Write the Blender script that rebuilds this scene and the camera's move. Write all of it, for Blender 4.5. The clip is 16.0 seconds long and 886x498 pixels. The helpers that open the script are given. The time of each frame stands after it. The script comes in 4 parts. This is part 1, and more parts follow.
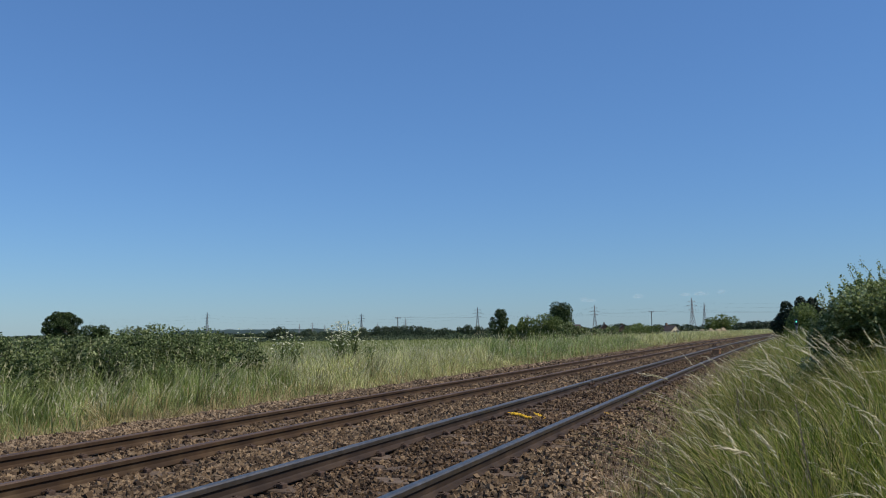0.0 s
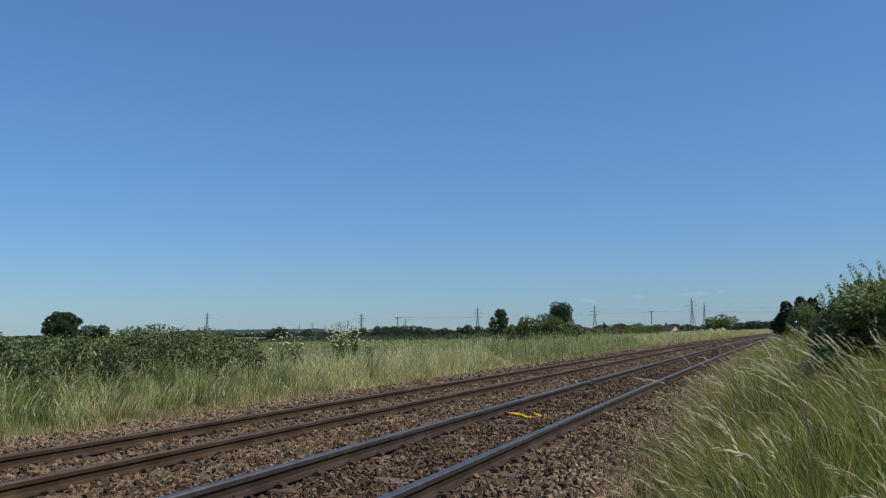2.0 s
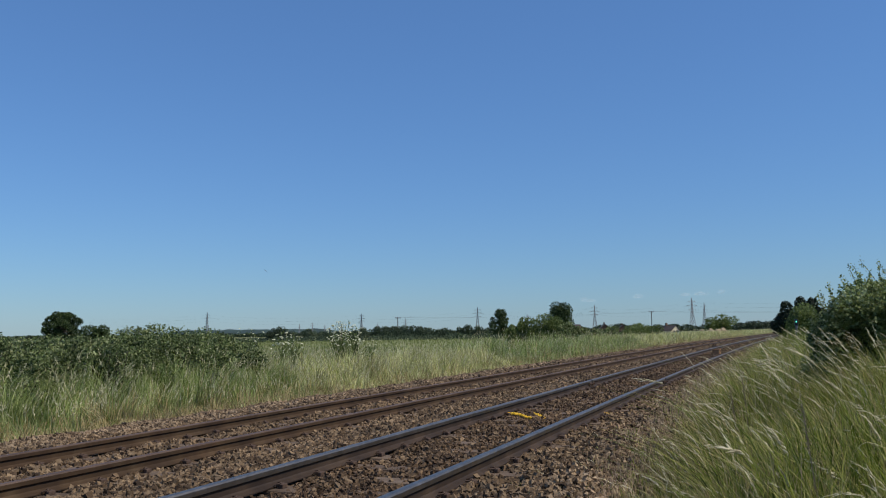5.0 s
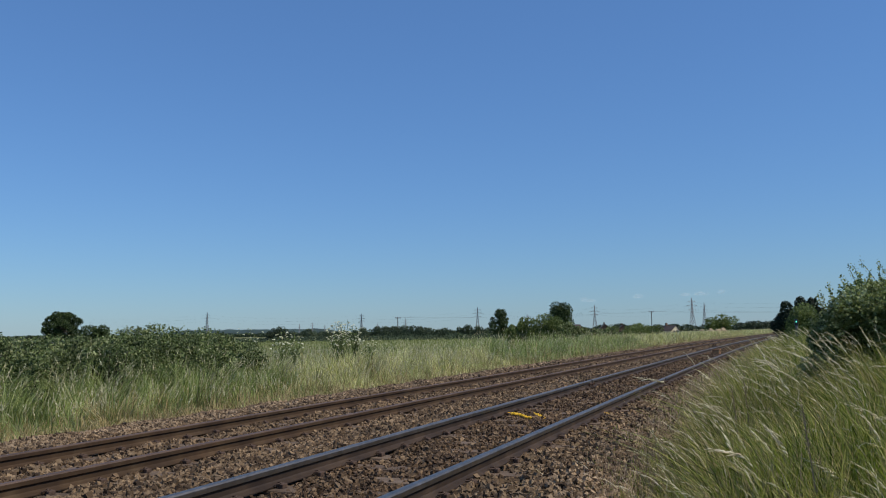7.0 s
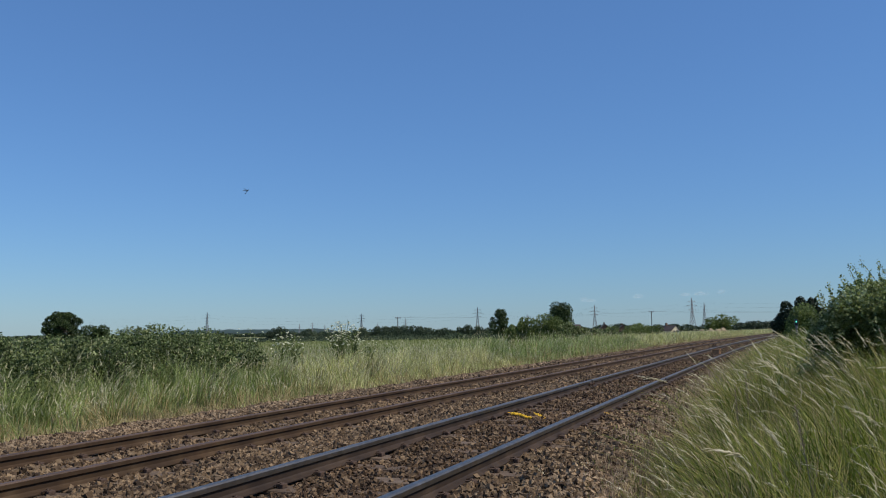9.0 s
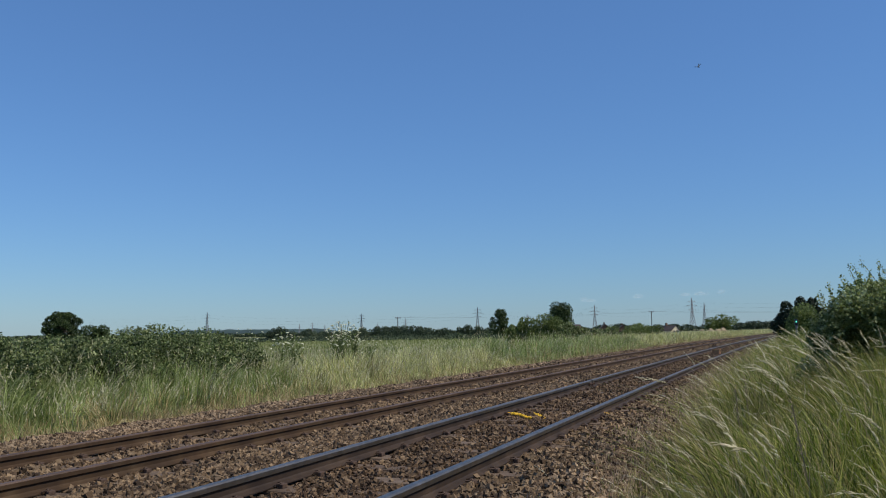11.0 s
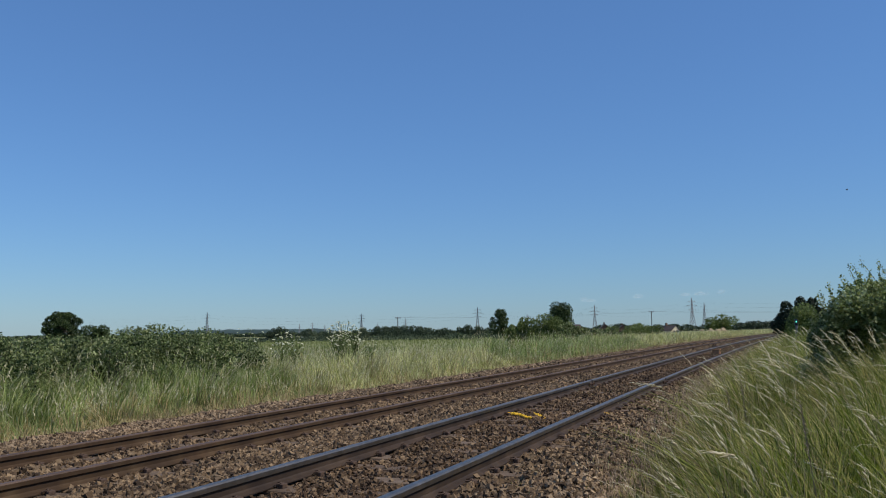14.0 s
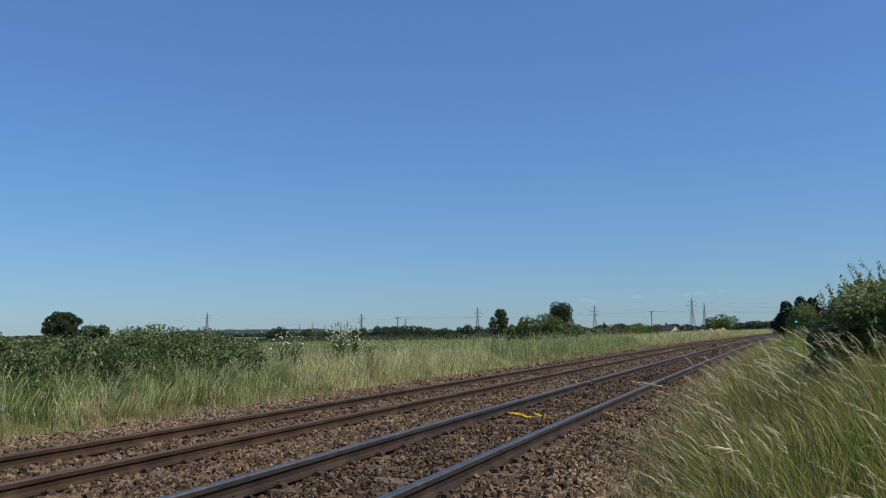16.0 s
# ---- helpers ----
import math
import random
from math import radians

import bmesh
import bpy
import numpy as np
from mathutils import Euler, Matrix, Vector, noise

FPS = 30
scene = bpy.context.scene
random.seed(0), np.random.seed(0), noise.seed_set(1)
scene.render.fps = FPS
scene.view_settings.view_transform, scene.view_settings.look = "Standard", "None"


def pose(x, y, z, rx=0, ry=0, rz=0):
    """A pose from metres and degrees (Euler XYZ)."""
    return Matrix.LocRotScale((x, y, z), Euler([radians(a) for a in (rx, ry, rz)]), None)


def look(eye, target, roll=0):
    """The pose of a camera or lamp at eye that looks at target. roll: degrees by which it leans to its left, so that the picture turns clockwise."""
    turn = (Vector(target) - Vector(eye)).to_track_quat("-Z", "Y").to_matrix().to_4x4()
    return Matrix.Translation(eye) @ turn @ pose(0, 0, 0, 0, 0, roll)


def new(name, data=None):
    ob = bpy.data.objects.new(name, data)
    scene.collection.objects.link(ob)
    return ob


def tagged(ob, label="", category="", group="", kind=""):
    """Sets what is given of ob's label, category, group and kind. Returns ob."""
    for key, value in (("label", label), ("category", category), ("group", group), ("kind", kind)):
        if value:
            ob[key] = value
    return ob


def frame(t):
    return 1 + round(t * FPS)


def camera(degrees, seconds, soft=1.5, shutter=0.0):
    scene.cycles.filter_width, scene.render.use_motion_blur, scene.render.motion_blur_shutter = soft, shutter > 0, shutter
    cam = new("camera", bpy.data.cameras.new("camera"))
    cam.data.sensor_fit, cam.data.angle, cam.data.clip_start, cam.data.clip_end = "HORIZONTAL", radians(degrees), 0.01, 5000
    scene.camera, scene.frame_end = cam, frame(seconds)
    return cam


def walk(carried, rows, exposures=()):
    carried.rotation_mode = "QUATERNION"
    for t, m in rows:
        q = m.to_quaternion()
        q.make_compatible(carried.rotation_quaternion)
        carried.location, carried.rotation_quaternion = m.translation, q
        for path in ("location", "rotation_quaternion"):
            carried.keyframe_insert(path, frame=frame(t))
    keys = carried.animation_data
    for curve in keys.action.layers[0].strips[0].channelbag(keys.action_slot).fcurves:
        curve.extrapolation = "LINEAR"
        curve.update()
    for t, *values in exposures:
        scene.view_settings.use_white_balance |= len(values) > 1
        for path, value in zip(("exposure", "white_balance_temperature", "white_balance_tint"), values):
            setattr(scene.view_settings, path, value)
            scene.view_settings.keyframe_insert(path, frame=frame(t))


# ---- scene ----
# The track runs along +y; z = 0 is the top of the near track's rails.
EYE = 1.156
EYE_POSE = look((0, 0, EYE), (-0.36370, 0.92685, EYE + 0.09614), -0.762)
cam = camera(54.90, 16.0, soft=1.1)
walk(cam, [(0.0, EYE_POSE), (16.0, EYE_POSE)])

# ---- world, sun, exposure ----
SUN_TO = Vector((0.90, 0.0, 1.08)).normalized()
world = bpy.data.worlds.new("sky")
scene.world = world
world.use_nodes = True
wn = world.node_tree.nodes
sky = wn.new("ShaderNodeTexSky")
sky.sky_type = "NISHITA"
sky.sun_disc = False
sky.sun_elevation = math.asin(SUN_TO.z)
sky.sun_rotation = math.atan2(SUN_TO.x, SUN_TO.y)
sky.altitude = 2500
sky.air_density = 1.7
sky.dust_density = 0.8
sky.ozone_density = 2.5
wn["Background"].inputs["Strength"].default_value = 0.073
deep = wn.new("ShaderNodeVectorMath")
deep.operation = "MULTIPLY"
deep.inputs[1].default_value = (0.63, 0.95, 1.45)
world.node_tree.links.new(sky.outputs[0], deep.inputs[0])
# a share of one flat blue is mixed in to even out the sky's gradient
flat_blue = wn.new("ShaderNodeMix")
flat_blue.data_type = "RGBA"
flat_blue.inputs["Factor"].default_value = 0.24
flat_blue.inputs["B"].default_value = (2.05, 4.38, 8.6, 1)
world.node_tree.links.new(deep.outputs[0], flat_blue.inputs["A"])
world.node_tree.links.new(flat_blue.outputs["Result"], wn["Background"].inputs[0])
sun_data = bpy.data.lights.new("sun", "SUN")
sun_data.energy, sun_data.angle, sun_data.color = 4.2, radians(0.53), (1.0, 0.90, 0.76)
sun = new("sun", sun_data)
sun.matrix_world = look(SUN_TO * 50, (0, 0, 0))
scene.view_settings.exposure = 0.0

# ---- materials ----


def material(name, colours, scale=6.0, rough=0.7, bump=0.0, bump_scale=None, metal=0.0, island=0.0, by_object=False,
             through_light=0.0, stain=0.0, stain_scale=0.5, spec=0.3):
    """Principled surface; its colours run along a ramp driven by grain noise and by a random value per piece."""
    m = bpy.data.materials.new(name)
    m.use_nodes = True
    nt = m.node_tree
    n, link = nt.nodes, nt.links.new
    bsdf = n["Principled BSDF"]
    bsdf.inputs["Roughness"].default_value = rough
    bsdf.inputs["Metallic"].default_value = metal
    bsdf.inputs["Specular IOR Level"].default_value = spec
    where = n.new("ShaderNodeNewGeometry")
    grain = n.new("ShaderNodeTexNoise")
    grain.inputs["Scale"].default_value = scale
    grain.inputs["Detail"].default_value = 6
    link(where.outputs["Position"], grain.inputs["Vector"])
    value = grain.outputs["Fac"]
    if island:
        if by_object:
            info = n.new("ShaderNodeObjectInfo")
            source = info.outputs["Random"]
        else:
            source = where.outputs["Random Per Island"]
        mix = n.new("ShaderNodeMix")
        mix.inputs[0].default_value = island
        link(value, mix.inputs[2])
        link(source, mix.inputs[3])
        value = mix.outputs[0]
    ramp = n.new("ShaderNodeValToRGB")
    lo, hi = (0.28, 0.72) if not island else (0.12, 0.9)
    els = ramp.color_ramp.elements
    while len(els) < len(colours):
        els.new(0.5)
    for i, c in enumerate(colours):
        els[i].position = lo + (hi - lo) * i / max(1, len(colours) - 1)
        els[i].color = (*c, 1)
    link(value, ramp.inputs[0])
    colour = ramp.outputs[0]
    if stain:
        big = n.new("ShaderNodeTexNoise")
        big.inputs["Scale"].default_value = stain_scale
        big.inputs["Detail"].default_value = 4
        link(where.outputs["Position"], big.inputs["Vector"])
        curve = n.new("ShaderNodeMapRange")
        curve.inputs["From Min"].default_value, curve.inputs["From Max"].default_value = 0.35, 0.65
        curve.inputs["To Min"].default_value, curve.inputs["To Max"].default_value = 1 - stain, 1 + stain
        link(big.outputs["Fac"], curve.inputs[0])
        tint = n.new("ShaderNodeVectorMath")
        tint.operation = "SCALE"
        link(colour, tint.inputs[0])
        link(curve.outputs[0], tint.inputs["Scale"])
        colour = tint.outputs[0]
    link(colour, bsdf.inputs["Base Color"])
    if bump:
        fine = n.new("ShaderNodeTexNoise")
        fine.inputs["Scale"].default_value = bump_scale or scale * 3
        fine.inputs["Detail"].default_value = 5
        link(where.outputs["Position"], fine.inputs["Vector"])
        b = n.new("ShaderNodeBump")
        b.inputs["Strength"].default_value = bump
        b.inputs["Distance"].default_value = 0.02
        link(fine.outputs["Fac"], b.inputs["Height"])
        link(b.outputs[0], bsdf.inputs["Normal"])
    if through_light:
        thin = n.new("ShaderNodeBsdfTranslucent")
        link(colour, thin.inputs[0])
        both = n.new("ShaderNodeMixShader")
        both.inputs[0].default_value = through_light
        link(bsdf.outputs[0], both.inputs[1])
        link(thin.outputs[0], both.inputs[2])
        link(both.outputs[0], n["Material Output"].inputs["Surface"])
    return m


STONES = [(0.029, 0.018, 0.010), (0.078, 0.050, 0.028), (0.146, 0.097, 0.054), (0.250, 0.176, 0.103), (0.105, 0.075, 0.050)]
M_STONE = material("ballast_stone", STONES, 25, 0.9, 0.35, 90, island=0.75, stain=0.22, stain_scale=0.7)
M_STONE_OILY = material("stained_ballast_stone", [tuple(q * s for q, s in zip(c, (0.72, 0.68, 0.66))) for c in STONES], 25, 0.85, 0.35, 90, island=0.7, stain=0.3, stain_scale=1.1)
M_STONE_PALE = material("clean_ballast_stone", [tuple(q * s for q, s in zip(c, (1.3, 1.36, 1.44))) for c in STONES], 25, 0.9, 0.35, 90, island=0.75, stain=0.2, stain_scale=0.7)
M_STONE_ONE = material("ballast_stone_loose", STONES, 25, 0.9, 0.35, 90, island=0.75, by_object=True, stain=0.22, stain_scale=0.7)
# bed brown is darkened to paint shade into the gaps between stones
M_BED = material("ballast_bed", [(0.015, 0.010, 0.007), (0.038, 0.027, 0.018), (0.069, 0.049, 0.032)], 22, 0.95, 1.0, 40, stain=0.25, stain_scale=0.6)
M_RUST = material("rusty_rail_side", [(0.033, 0.018, 0.009), (0.050, 0.029, 0.014), (0.071, 0.045, 0.023)], 3.5, 0.8, 0.06, 60, stain=0.2, stain_scale=1.2)
M_GREASE = material("dark_greasy_rail_side", [(0.022, 0.014, 0.010), (0.037, 0.024, 0.016), (0.060, 0.040, 0.026)], 3.5, 0.7, 0.06, 60, stain=0.2, stain_scale=1.2)
M_POLISH = material("polished_rail_head", [(0.189, 0.168, 0.143), (0.271, 0.242, 0.209)], 9, 0.46, 0.05, 60, metal=0.95, stain=0.12, stain_scale=3)
M_DULL = material("dull_rail_head", [(0.068, 0.043, 0.029), (0.100, 0.066, 0.046)], 3.5, 0.55, 0.1, 80, stain=0.15, stain_scale=2)
M_SLEEPER = material("sleeper_concrete", [(0.070, 0.048, 0.032), (0.120, 0.085, 0.059), (0.170, 0.127, 0.088)], 11, 0.9, 0.4, 60, island=0.3, by_object=True, stain=0.25, stain_scale=2)
M_CLIP = material("rusty_spring_clip", [(0.05, 0.032, 0.024), (0.10, 0.065, 0.045)], 60, 0.75, 0.2, 200)
M_PAINT = material("yellow_marker_paint", [(0.75, 0.45, 0.02), (0.9, 0.58, 0.05)], 40, 0.6, 0.3, 120, stain=0.15, stain_scale=9)
M_WOODBOX = material("weathered_timber", [(0.259, 0.133, 0.062), (0.403, 0.222, 0.117)], 8, 0.85, 0.3, 50, stain=0.2)
M_SOIL = material("field_ground", [(0.090, 0.113, 0.036), (0.144, 0.153, 0.054), (0.198, 0.189, 0.077)], 0.6, 0.95, 0.6, 6, stain=0.22, stain_scale=0.02)
M_GRASS = material("long_grass", [(0.179, 0.213, 0.058), (0.370, 0.403, 0.134), (0.538, 0.549, 0.224), (0.706, 0.683, 0.358), (0.851, 0.806, 0.538)],
                   0.9, 0.5, island=0.62, through_light=0.55, stain=0.3, stain_scale=0.9)
M_LUSH = material("green_grass", [(0.029, 0.048, 0.007), (0.098, 0.144, 0.018), (0.202, 0.247, 0.037), (0.364, 0.374, 0.094), (0.598, 0.506, 0.220)],
                  1.4, 0.42, island=0.7, through_light=0.45, stain=0.25, stain_scale=0.9)
M_STRAW = material("grey_dead_stalk", [(0.176, 0.135, 0.088), (0.351, 0.277, 0.189), (0.540, 0.446, 0.324)], 4.0, 0.75, island=0.7, through_light=0.2, stain=0.15)
M_VERGE = material("fresh_verge_grass", [(0.070, 0.115, 0.027), (0.185, 0.254, 0.063), (0.308, 0.379, 0.120), (0.440, 0.499, 0.211), (0.581, 0.605, 0.346)],
                   1.2, 0.5, island=0.62, through_light=0.55, stain=0.3, stain_scale=1.1)
M_CROP = material("young_field_crop", [(0.17, 0.21, 0.062), (0.235, 0.275, 0.088), (0.30, 0.335, 0.12)], 0.5, 0.6, island=0.5, through_light=0.45, stain=0.12, stain_scale=0.05)
M_DOCK = material("brown_seed_spike", [(0.12, 0.075, 0.04), (0.22, 0.15, 0.085)], 20, 0.8, island=0.5)
M_DRY = material("dry_grass", [(0.220, 0.176, 0.072), (0.363, 0.303, 0.143), (0.495, 0.418, 0.231)], 2.0, 0.7, island=0.6, through_light=0.3, stain=0.15)
M_SEED = material("grass_seed_head", [(0.50, 0.45, 0.29), (0.72, 0.67, 0.48), (0.90, 0.86, 0.70)], 5, 0.7, island=0.7, through_light=0.5, spec=0.2)
M_PLUME = material("grey_green_grass_plume", [(0.345, 0.356, 0.207), (0.540, 0.529, 0.345), (0.736, 0.701, 0.506)], 5, 0.75, island=0.7, through_light=0.5, spec=0.1)
M_LEAF = material("bramble_leaf", [(0.031, 0.054, 0.016), (0.086, 0.125, 0.037), (0.173, 0.221, 0.079), (0.318, 0.346, 0.185)], 1.3, 0.58, island=0.75, through_light=0.3, stain=0.45, stain_scale=1.7)
M_HAW = material("hawthorn_leaf", [(0.096, 0.116, 0.035), (0.174, 0.226, 0.072), (0.296, 0.360, 0.142), (0.451, 0.499, 0.292)], 2.0, 0.5, island=0.75, through_light=0.45, stain=0.25, stain_scale=1.0)
M_TREE = material("tree_leaf", [(0.020, 0.036, 0.011), (0.036, 0.061, 0.016), (0.059, 0.090, 0.025)], 0.4, 0.6, island=0.6, through_light=0.15, stain=0.2, stain_scale=0.15)
M_YEW = material("dark_evergreen", [(0.014, 0.024, 0.012), (0.026, 0.04, 0.018), (0.04, 0.058, 0.025)], 0.6, 0.65, island=0.6, stain=0.2)
M_SHRUB = material("bright_shrub_leaf", [(0.068, 0.100, 0.028), (0.128, 0.172, 0.050), (0.200, 0.244, 0.084)], 0.6, 0.55, island=0.6, through_light=0.45, stain=0.2, stain_scale=0.3)
# distance haze is painted into the bluish base colours of far woods and hill
M_WOODS = material("far_woods", [(0.032, 0.052, 0.032), (0.052, 0.077, 0.043), (0.081, 0.110, 0.058)], 0.15, 0.8, island=0.55, stain=0.25, stain_scale=0.03)
M_HILL = material("far_hill_woods", [(0.028, 0.050, 0.044), (0.040, 0.066, 0.056)], 0.03, 0.9, stain=0.2, stain_scale=0.008)
M_BARK = material("bark", [(0.06, 0.045, 0.032), (0.13, 0.10, 0.075)], 9, 0.9, 0.5, 30)
M_STEM = material("plant_stem", [(0.09, 0.13, 0.04), (0.16, 0.19, 0.07)], 8, 0.6, through_light=0.2)
M_UMBEL = material("white_flower_head", [(0.570, 0.595, 0.399), (0.773, 0.781, 0.595)], 20, 0.75, island=0.6, through_light=0.35)
M_STEEL = material("galvanised_lattice", [(0.17, 0.175, 0.19), (0.25, 0.255, 0.27)], 0.5, 0.6, metal=0.3)
M_POLE = material("creosoted_pole", [(0.05, 0.038, 0.03), (0.10, 0.075, 0.055)], 3, 0.85)
M_WIRE = material("wire", [(0.10, 0.10, 0.11), (0.16, 0.16, 0.17)], 1, 0.6)
M_RENDERED = material("cream_wall", [(0.52, 0.45, 0.33), (0.66, 0.58, 0.44)], 0.8, 0.85, 0.1, stain=0.1)
M_BRICK = material("red_brick_wall", [(0.11, 0.065, 0.048), (0.17, 0.105, 0.078)], 2, 0.9, 0.1, stain=0.15)
M_ROOF = material("roof_tiles", [(0.07, 0.052, 0.045), (0.11, 0.085, 0.072)], 2, 0.85, 0.2, stain=0.2)
M_GLASS = material("dark_window", [(0.02, 0.024, 0.03), (0.05, 0.055, 0.06)], 1, 0.12, spec=0.6)
M_SAND = material("sandy_spoil", [(0.26, 0.20, 0.12), (0.38, 0.30, 0.19), (0.48, 0.40, 0.27)], 1.5, 0.95, 0.6, 8, stain=0.15)
M_INSECT = material("insect_body", [(0.012, 0.014, 0.02), (0.03, 0.035, 0.045)], 300, 0.4, spec=0.5)
M_WING = material("insect_wing", [(0.22, 0.25, 0.28), (0.34, 0.37, 0.4)], 200, 0.3)


def clear(m, share):
    """Let a share of the light straight through, as a veined wing or thin cloud does."""
    n, link = m.node_tree.nodes, m.node_tree.links.new
    out = n["Material Output"]
    inside = out.inputs["Surface"].links[0].from_socket
    gap = n.new("ShaderNodeBsdfTransparent")
    both = n.new("ShaderNodeMixShader")
    both.inputs[0].default_value = share
    link(inside, both.inputs[1])
    link(gap.outputs[0], both.inputs[2])
    link(both.outputs[0], out.inputs["Surface"])


M_GREEN = bpy.data.materials.new("green_signal_light")
M_GREEN.use_nodes = True
M_GREEN.node_tree.nodes["Principled BSDF"].inputs["Base Color"].default_value = (0.02, 0.3, 0.2, 1)
M_GREEN.node_tree.nodes["Principled BSDF"].inputs["Emission Color"].default_value = (0.15, 1.0, 0.65, 1)
M_GREEN.node_tree.nodes["Principled BSDF"].inputs["Emission Strength"].default_value = 1.6
clear(M_WING, 0.52)
M_CLOUD = bpy.data.materials.new("thin_cloud")
M_CLOUD.use_nodes = True
M_CLOUD.node_tree.nodes["Principled BSDF"].inputs["Base Color"].default_value = (0.8, 0.8, 0.8, 1)
M_CLOUD.node_tree.nodes["Principled BSDF"].inputs["Roughness"].default_value = 1.0
# an added faint glow stands in for sunlight scattered in the cloud
M_CLOUD.node_tree.nodes["Principled BSDF"].inputs["Emission Color"].default_value = (0.75, 0.82, 0.9, 1)
M_CLOUD.node_tree.nodes["Principled BSDF"].inputs["Emission Strength"].default_value = 0.45
clear(M_CLOUD, 0.955)

# ---- builders ----
rng = np.random.default_rng(7)


def mesh_of(name, verts, faces, mats, index=None, smooth=False):
    """A mesh from arrays: verts (n, 3) and faces (m, 3) or (m, 4)."""
    verts, faces = np.asarray(verts, dtype=np.float32), np.asarray(faces, dtype=np.int32)
    me = bpy.data.meshes.new(name)
    me.vertices.add(len(verts))
    me.vertices.foreach_set("co", verts.ravel())
    k = faces.shape[1]
    me.loops.add(faces.size)
    me.loops.foreach_set("vertex_index", faces.ravel())
    me.polygons.add(len(faces))
    me.polygons.foreach_set("loop_start", np.arange(len(faces), dtype=np.int32) * k)
    me.polygons.foreach_set("use_smooth", np.full(len(faces), smooth))
    for m in mats if isinstance(mats, (list, tuple)) else [mats]:
        me.materials.append(m)
    if index is not None:
        me.polygons.foreach_set("material_index", np.asarray(index, dtype=np.int32))
    me.update()
    me.validate()
    return me


def thing(name, label, category, group="", kind="", at=(0, 0, 0), data=None):
    ob = new(name, data)
    ob.location = at
    return tagged(ob, label, category, group, kind)


def piece(name, data, parent, label="", m=None):
    ob = new(name, data)
    ob.parent = parent
    if m is not None:
        ob.matrix_basis = m
    if label:
        ob["label"] = label
    return ob


def part(name, bm, mat, parent, label="", smooth=False):
    me = bpy.data.meshes.new(name)
    bm.to_mesh(me)
    bm.free()
    me.materials.append(mat)
    if smooth:
        me.polygons.foreach_set("use_smooth", np.full(len(me.polygons), True))
    return piece(name, me, parent, label)


def add_box(bm, size, at, turn=None, bevel=0.0):
    m = Matrix.Translation(at) @ (turn.to_4x4() if turn else Matrix.Identity(4)) @ Matrix.Diagonal((*size, 1))
    made = bmesh.ops.create_cube(bm, size=1, matrix=m)["verts"]
    if bevel:
        edges = list({e for v in made for e in v.link_edges})
        bmesh.ops.bevel(bm, geom=edges, offset=bevel, segments=2, affect="EDGES", profile=0.6)


def add_bar(bm, a, b, width, sides=4, width_b=None):
    """A straight bar or twig from a to b."""
    a, b = Vector(a), Vector(b)
    way = b - a
    m = Matrix.Translation((a + b) / 2) @ way.to_track_quat("Z", "Y").to_matrix().to_4x4()
    bmesh.ops.create_cone(bm, cap_ends=True, segments=sides, radius1=width / 2,
                          radius2=(width if width_b is None else width_b) / 2, depth=way.length, matrix=m)


def bars_mesh(name, bars, mat):
    """Many thin three-sided bars (a, b, width) as one mesh, by arrays."""
    a = np.array([q[0] for q in bars], float)
    b = np.array([q[1] for q in bars], float)
    w = np.array([q[2] for q in bars], float)[:, None]
    way = (b - a) / np.maximum(np.linalg.norm(b - a, axis=1, keepdims=True), 1e-6)
    side = np.cross(way, np.where(np.abs(way[:, 2:]) > 0.9, [[1.0, 0, 0]], [[0, 0, 1.0]]))
    side /= np.linalg.norm(side, axis=1, keepdims=True)
    other = np.cross(way, side)
    ring = [side * math.cos(t) + other * math.sin(t) for t in (0, 2.094, 4.189)]
    v = np.stack([a + r * w / 2 for r in ring] + [b + r * w / 2 for r in ring], 1)
    f = np.array([(0, 1, 4, 3), (1, 2, 5, 4), (2, 0, 3, 5)])
    faces = (np.arange(len(a)) * 6)[:, None, None] + f[None]
    return mesh_of(name, v.reshape(-1, 3), faces.reshape(-1, 4), mat)


def bend(y):
    """How far the line has curved to the right at y."""
    y = np.asarray(y, float)
    c = 0.00036
    near = np.clip(y, 0, 260)
    return 0.5 * c * near ** 2 + c * 260 * np.maximum(y - 260, 0)


def patchy(x, y, size, seed=0.0):
    """Smooth noise in -1..1 over the plan."""
    return np.array([noise.noise((p / size, q / size, seed)) for p, q in zip(x, y)])


def blades(base, tall, wide, lean, droop=0.35, turn=None, straight=0.0):
    """Grass blades: arrays of base (n,3), height, width and lean (n,2), the offset of the tip."""
    n = len(base)
    turn = rng.uniform(0, math.pi, n) if turn is None else turn
    side = np.stack([np.cos(turn), np.sin(turn), np.zeros(n)], 1) * wide[:, None] / 2
    v = []
    for t, k in ((0.0, 1.0), (0.42, 0.85), (0.78, 0.55)):
        p = base.copy()
        p[:, :2] += lean * (straight * t + (1 - straight) * t ** 2)
        p[:, 2] += tall * (t - droop * t ** 3 * 0.3)
        v += [p - side * k, p + side * k]
    tip = base.copy()
    tip[:, :2] += lean * 1.1
    tip[:, 2] += tall * (1 - droop * 0.3)
    v.append(tip)
    verts = np.stack(v, 1).reshape(-1, 3)
    f = np.array([(0, 1, 3), (0, 3, 2), (2, 3, 5), (2, 5, 4), (4, 5, 6)])
    faces = ((np.arange(n) * 7)[:, None, None] + f[None]).reshape(-1, 3)
    way = tip - (v[4] + v[5]) / 2
    return verts, faces, tip, way


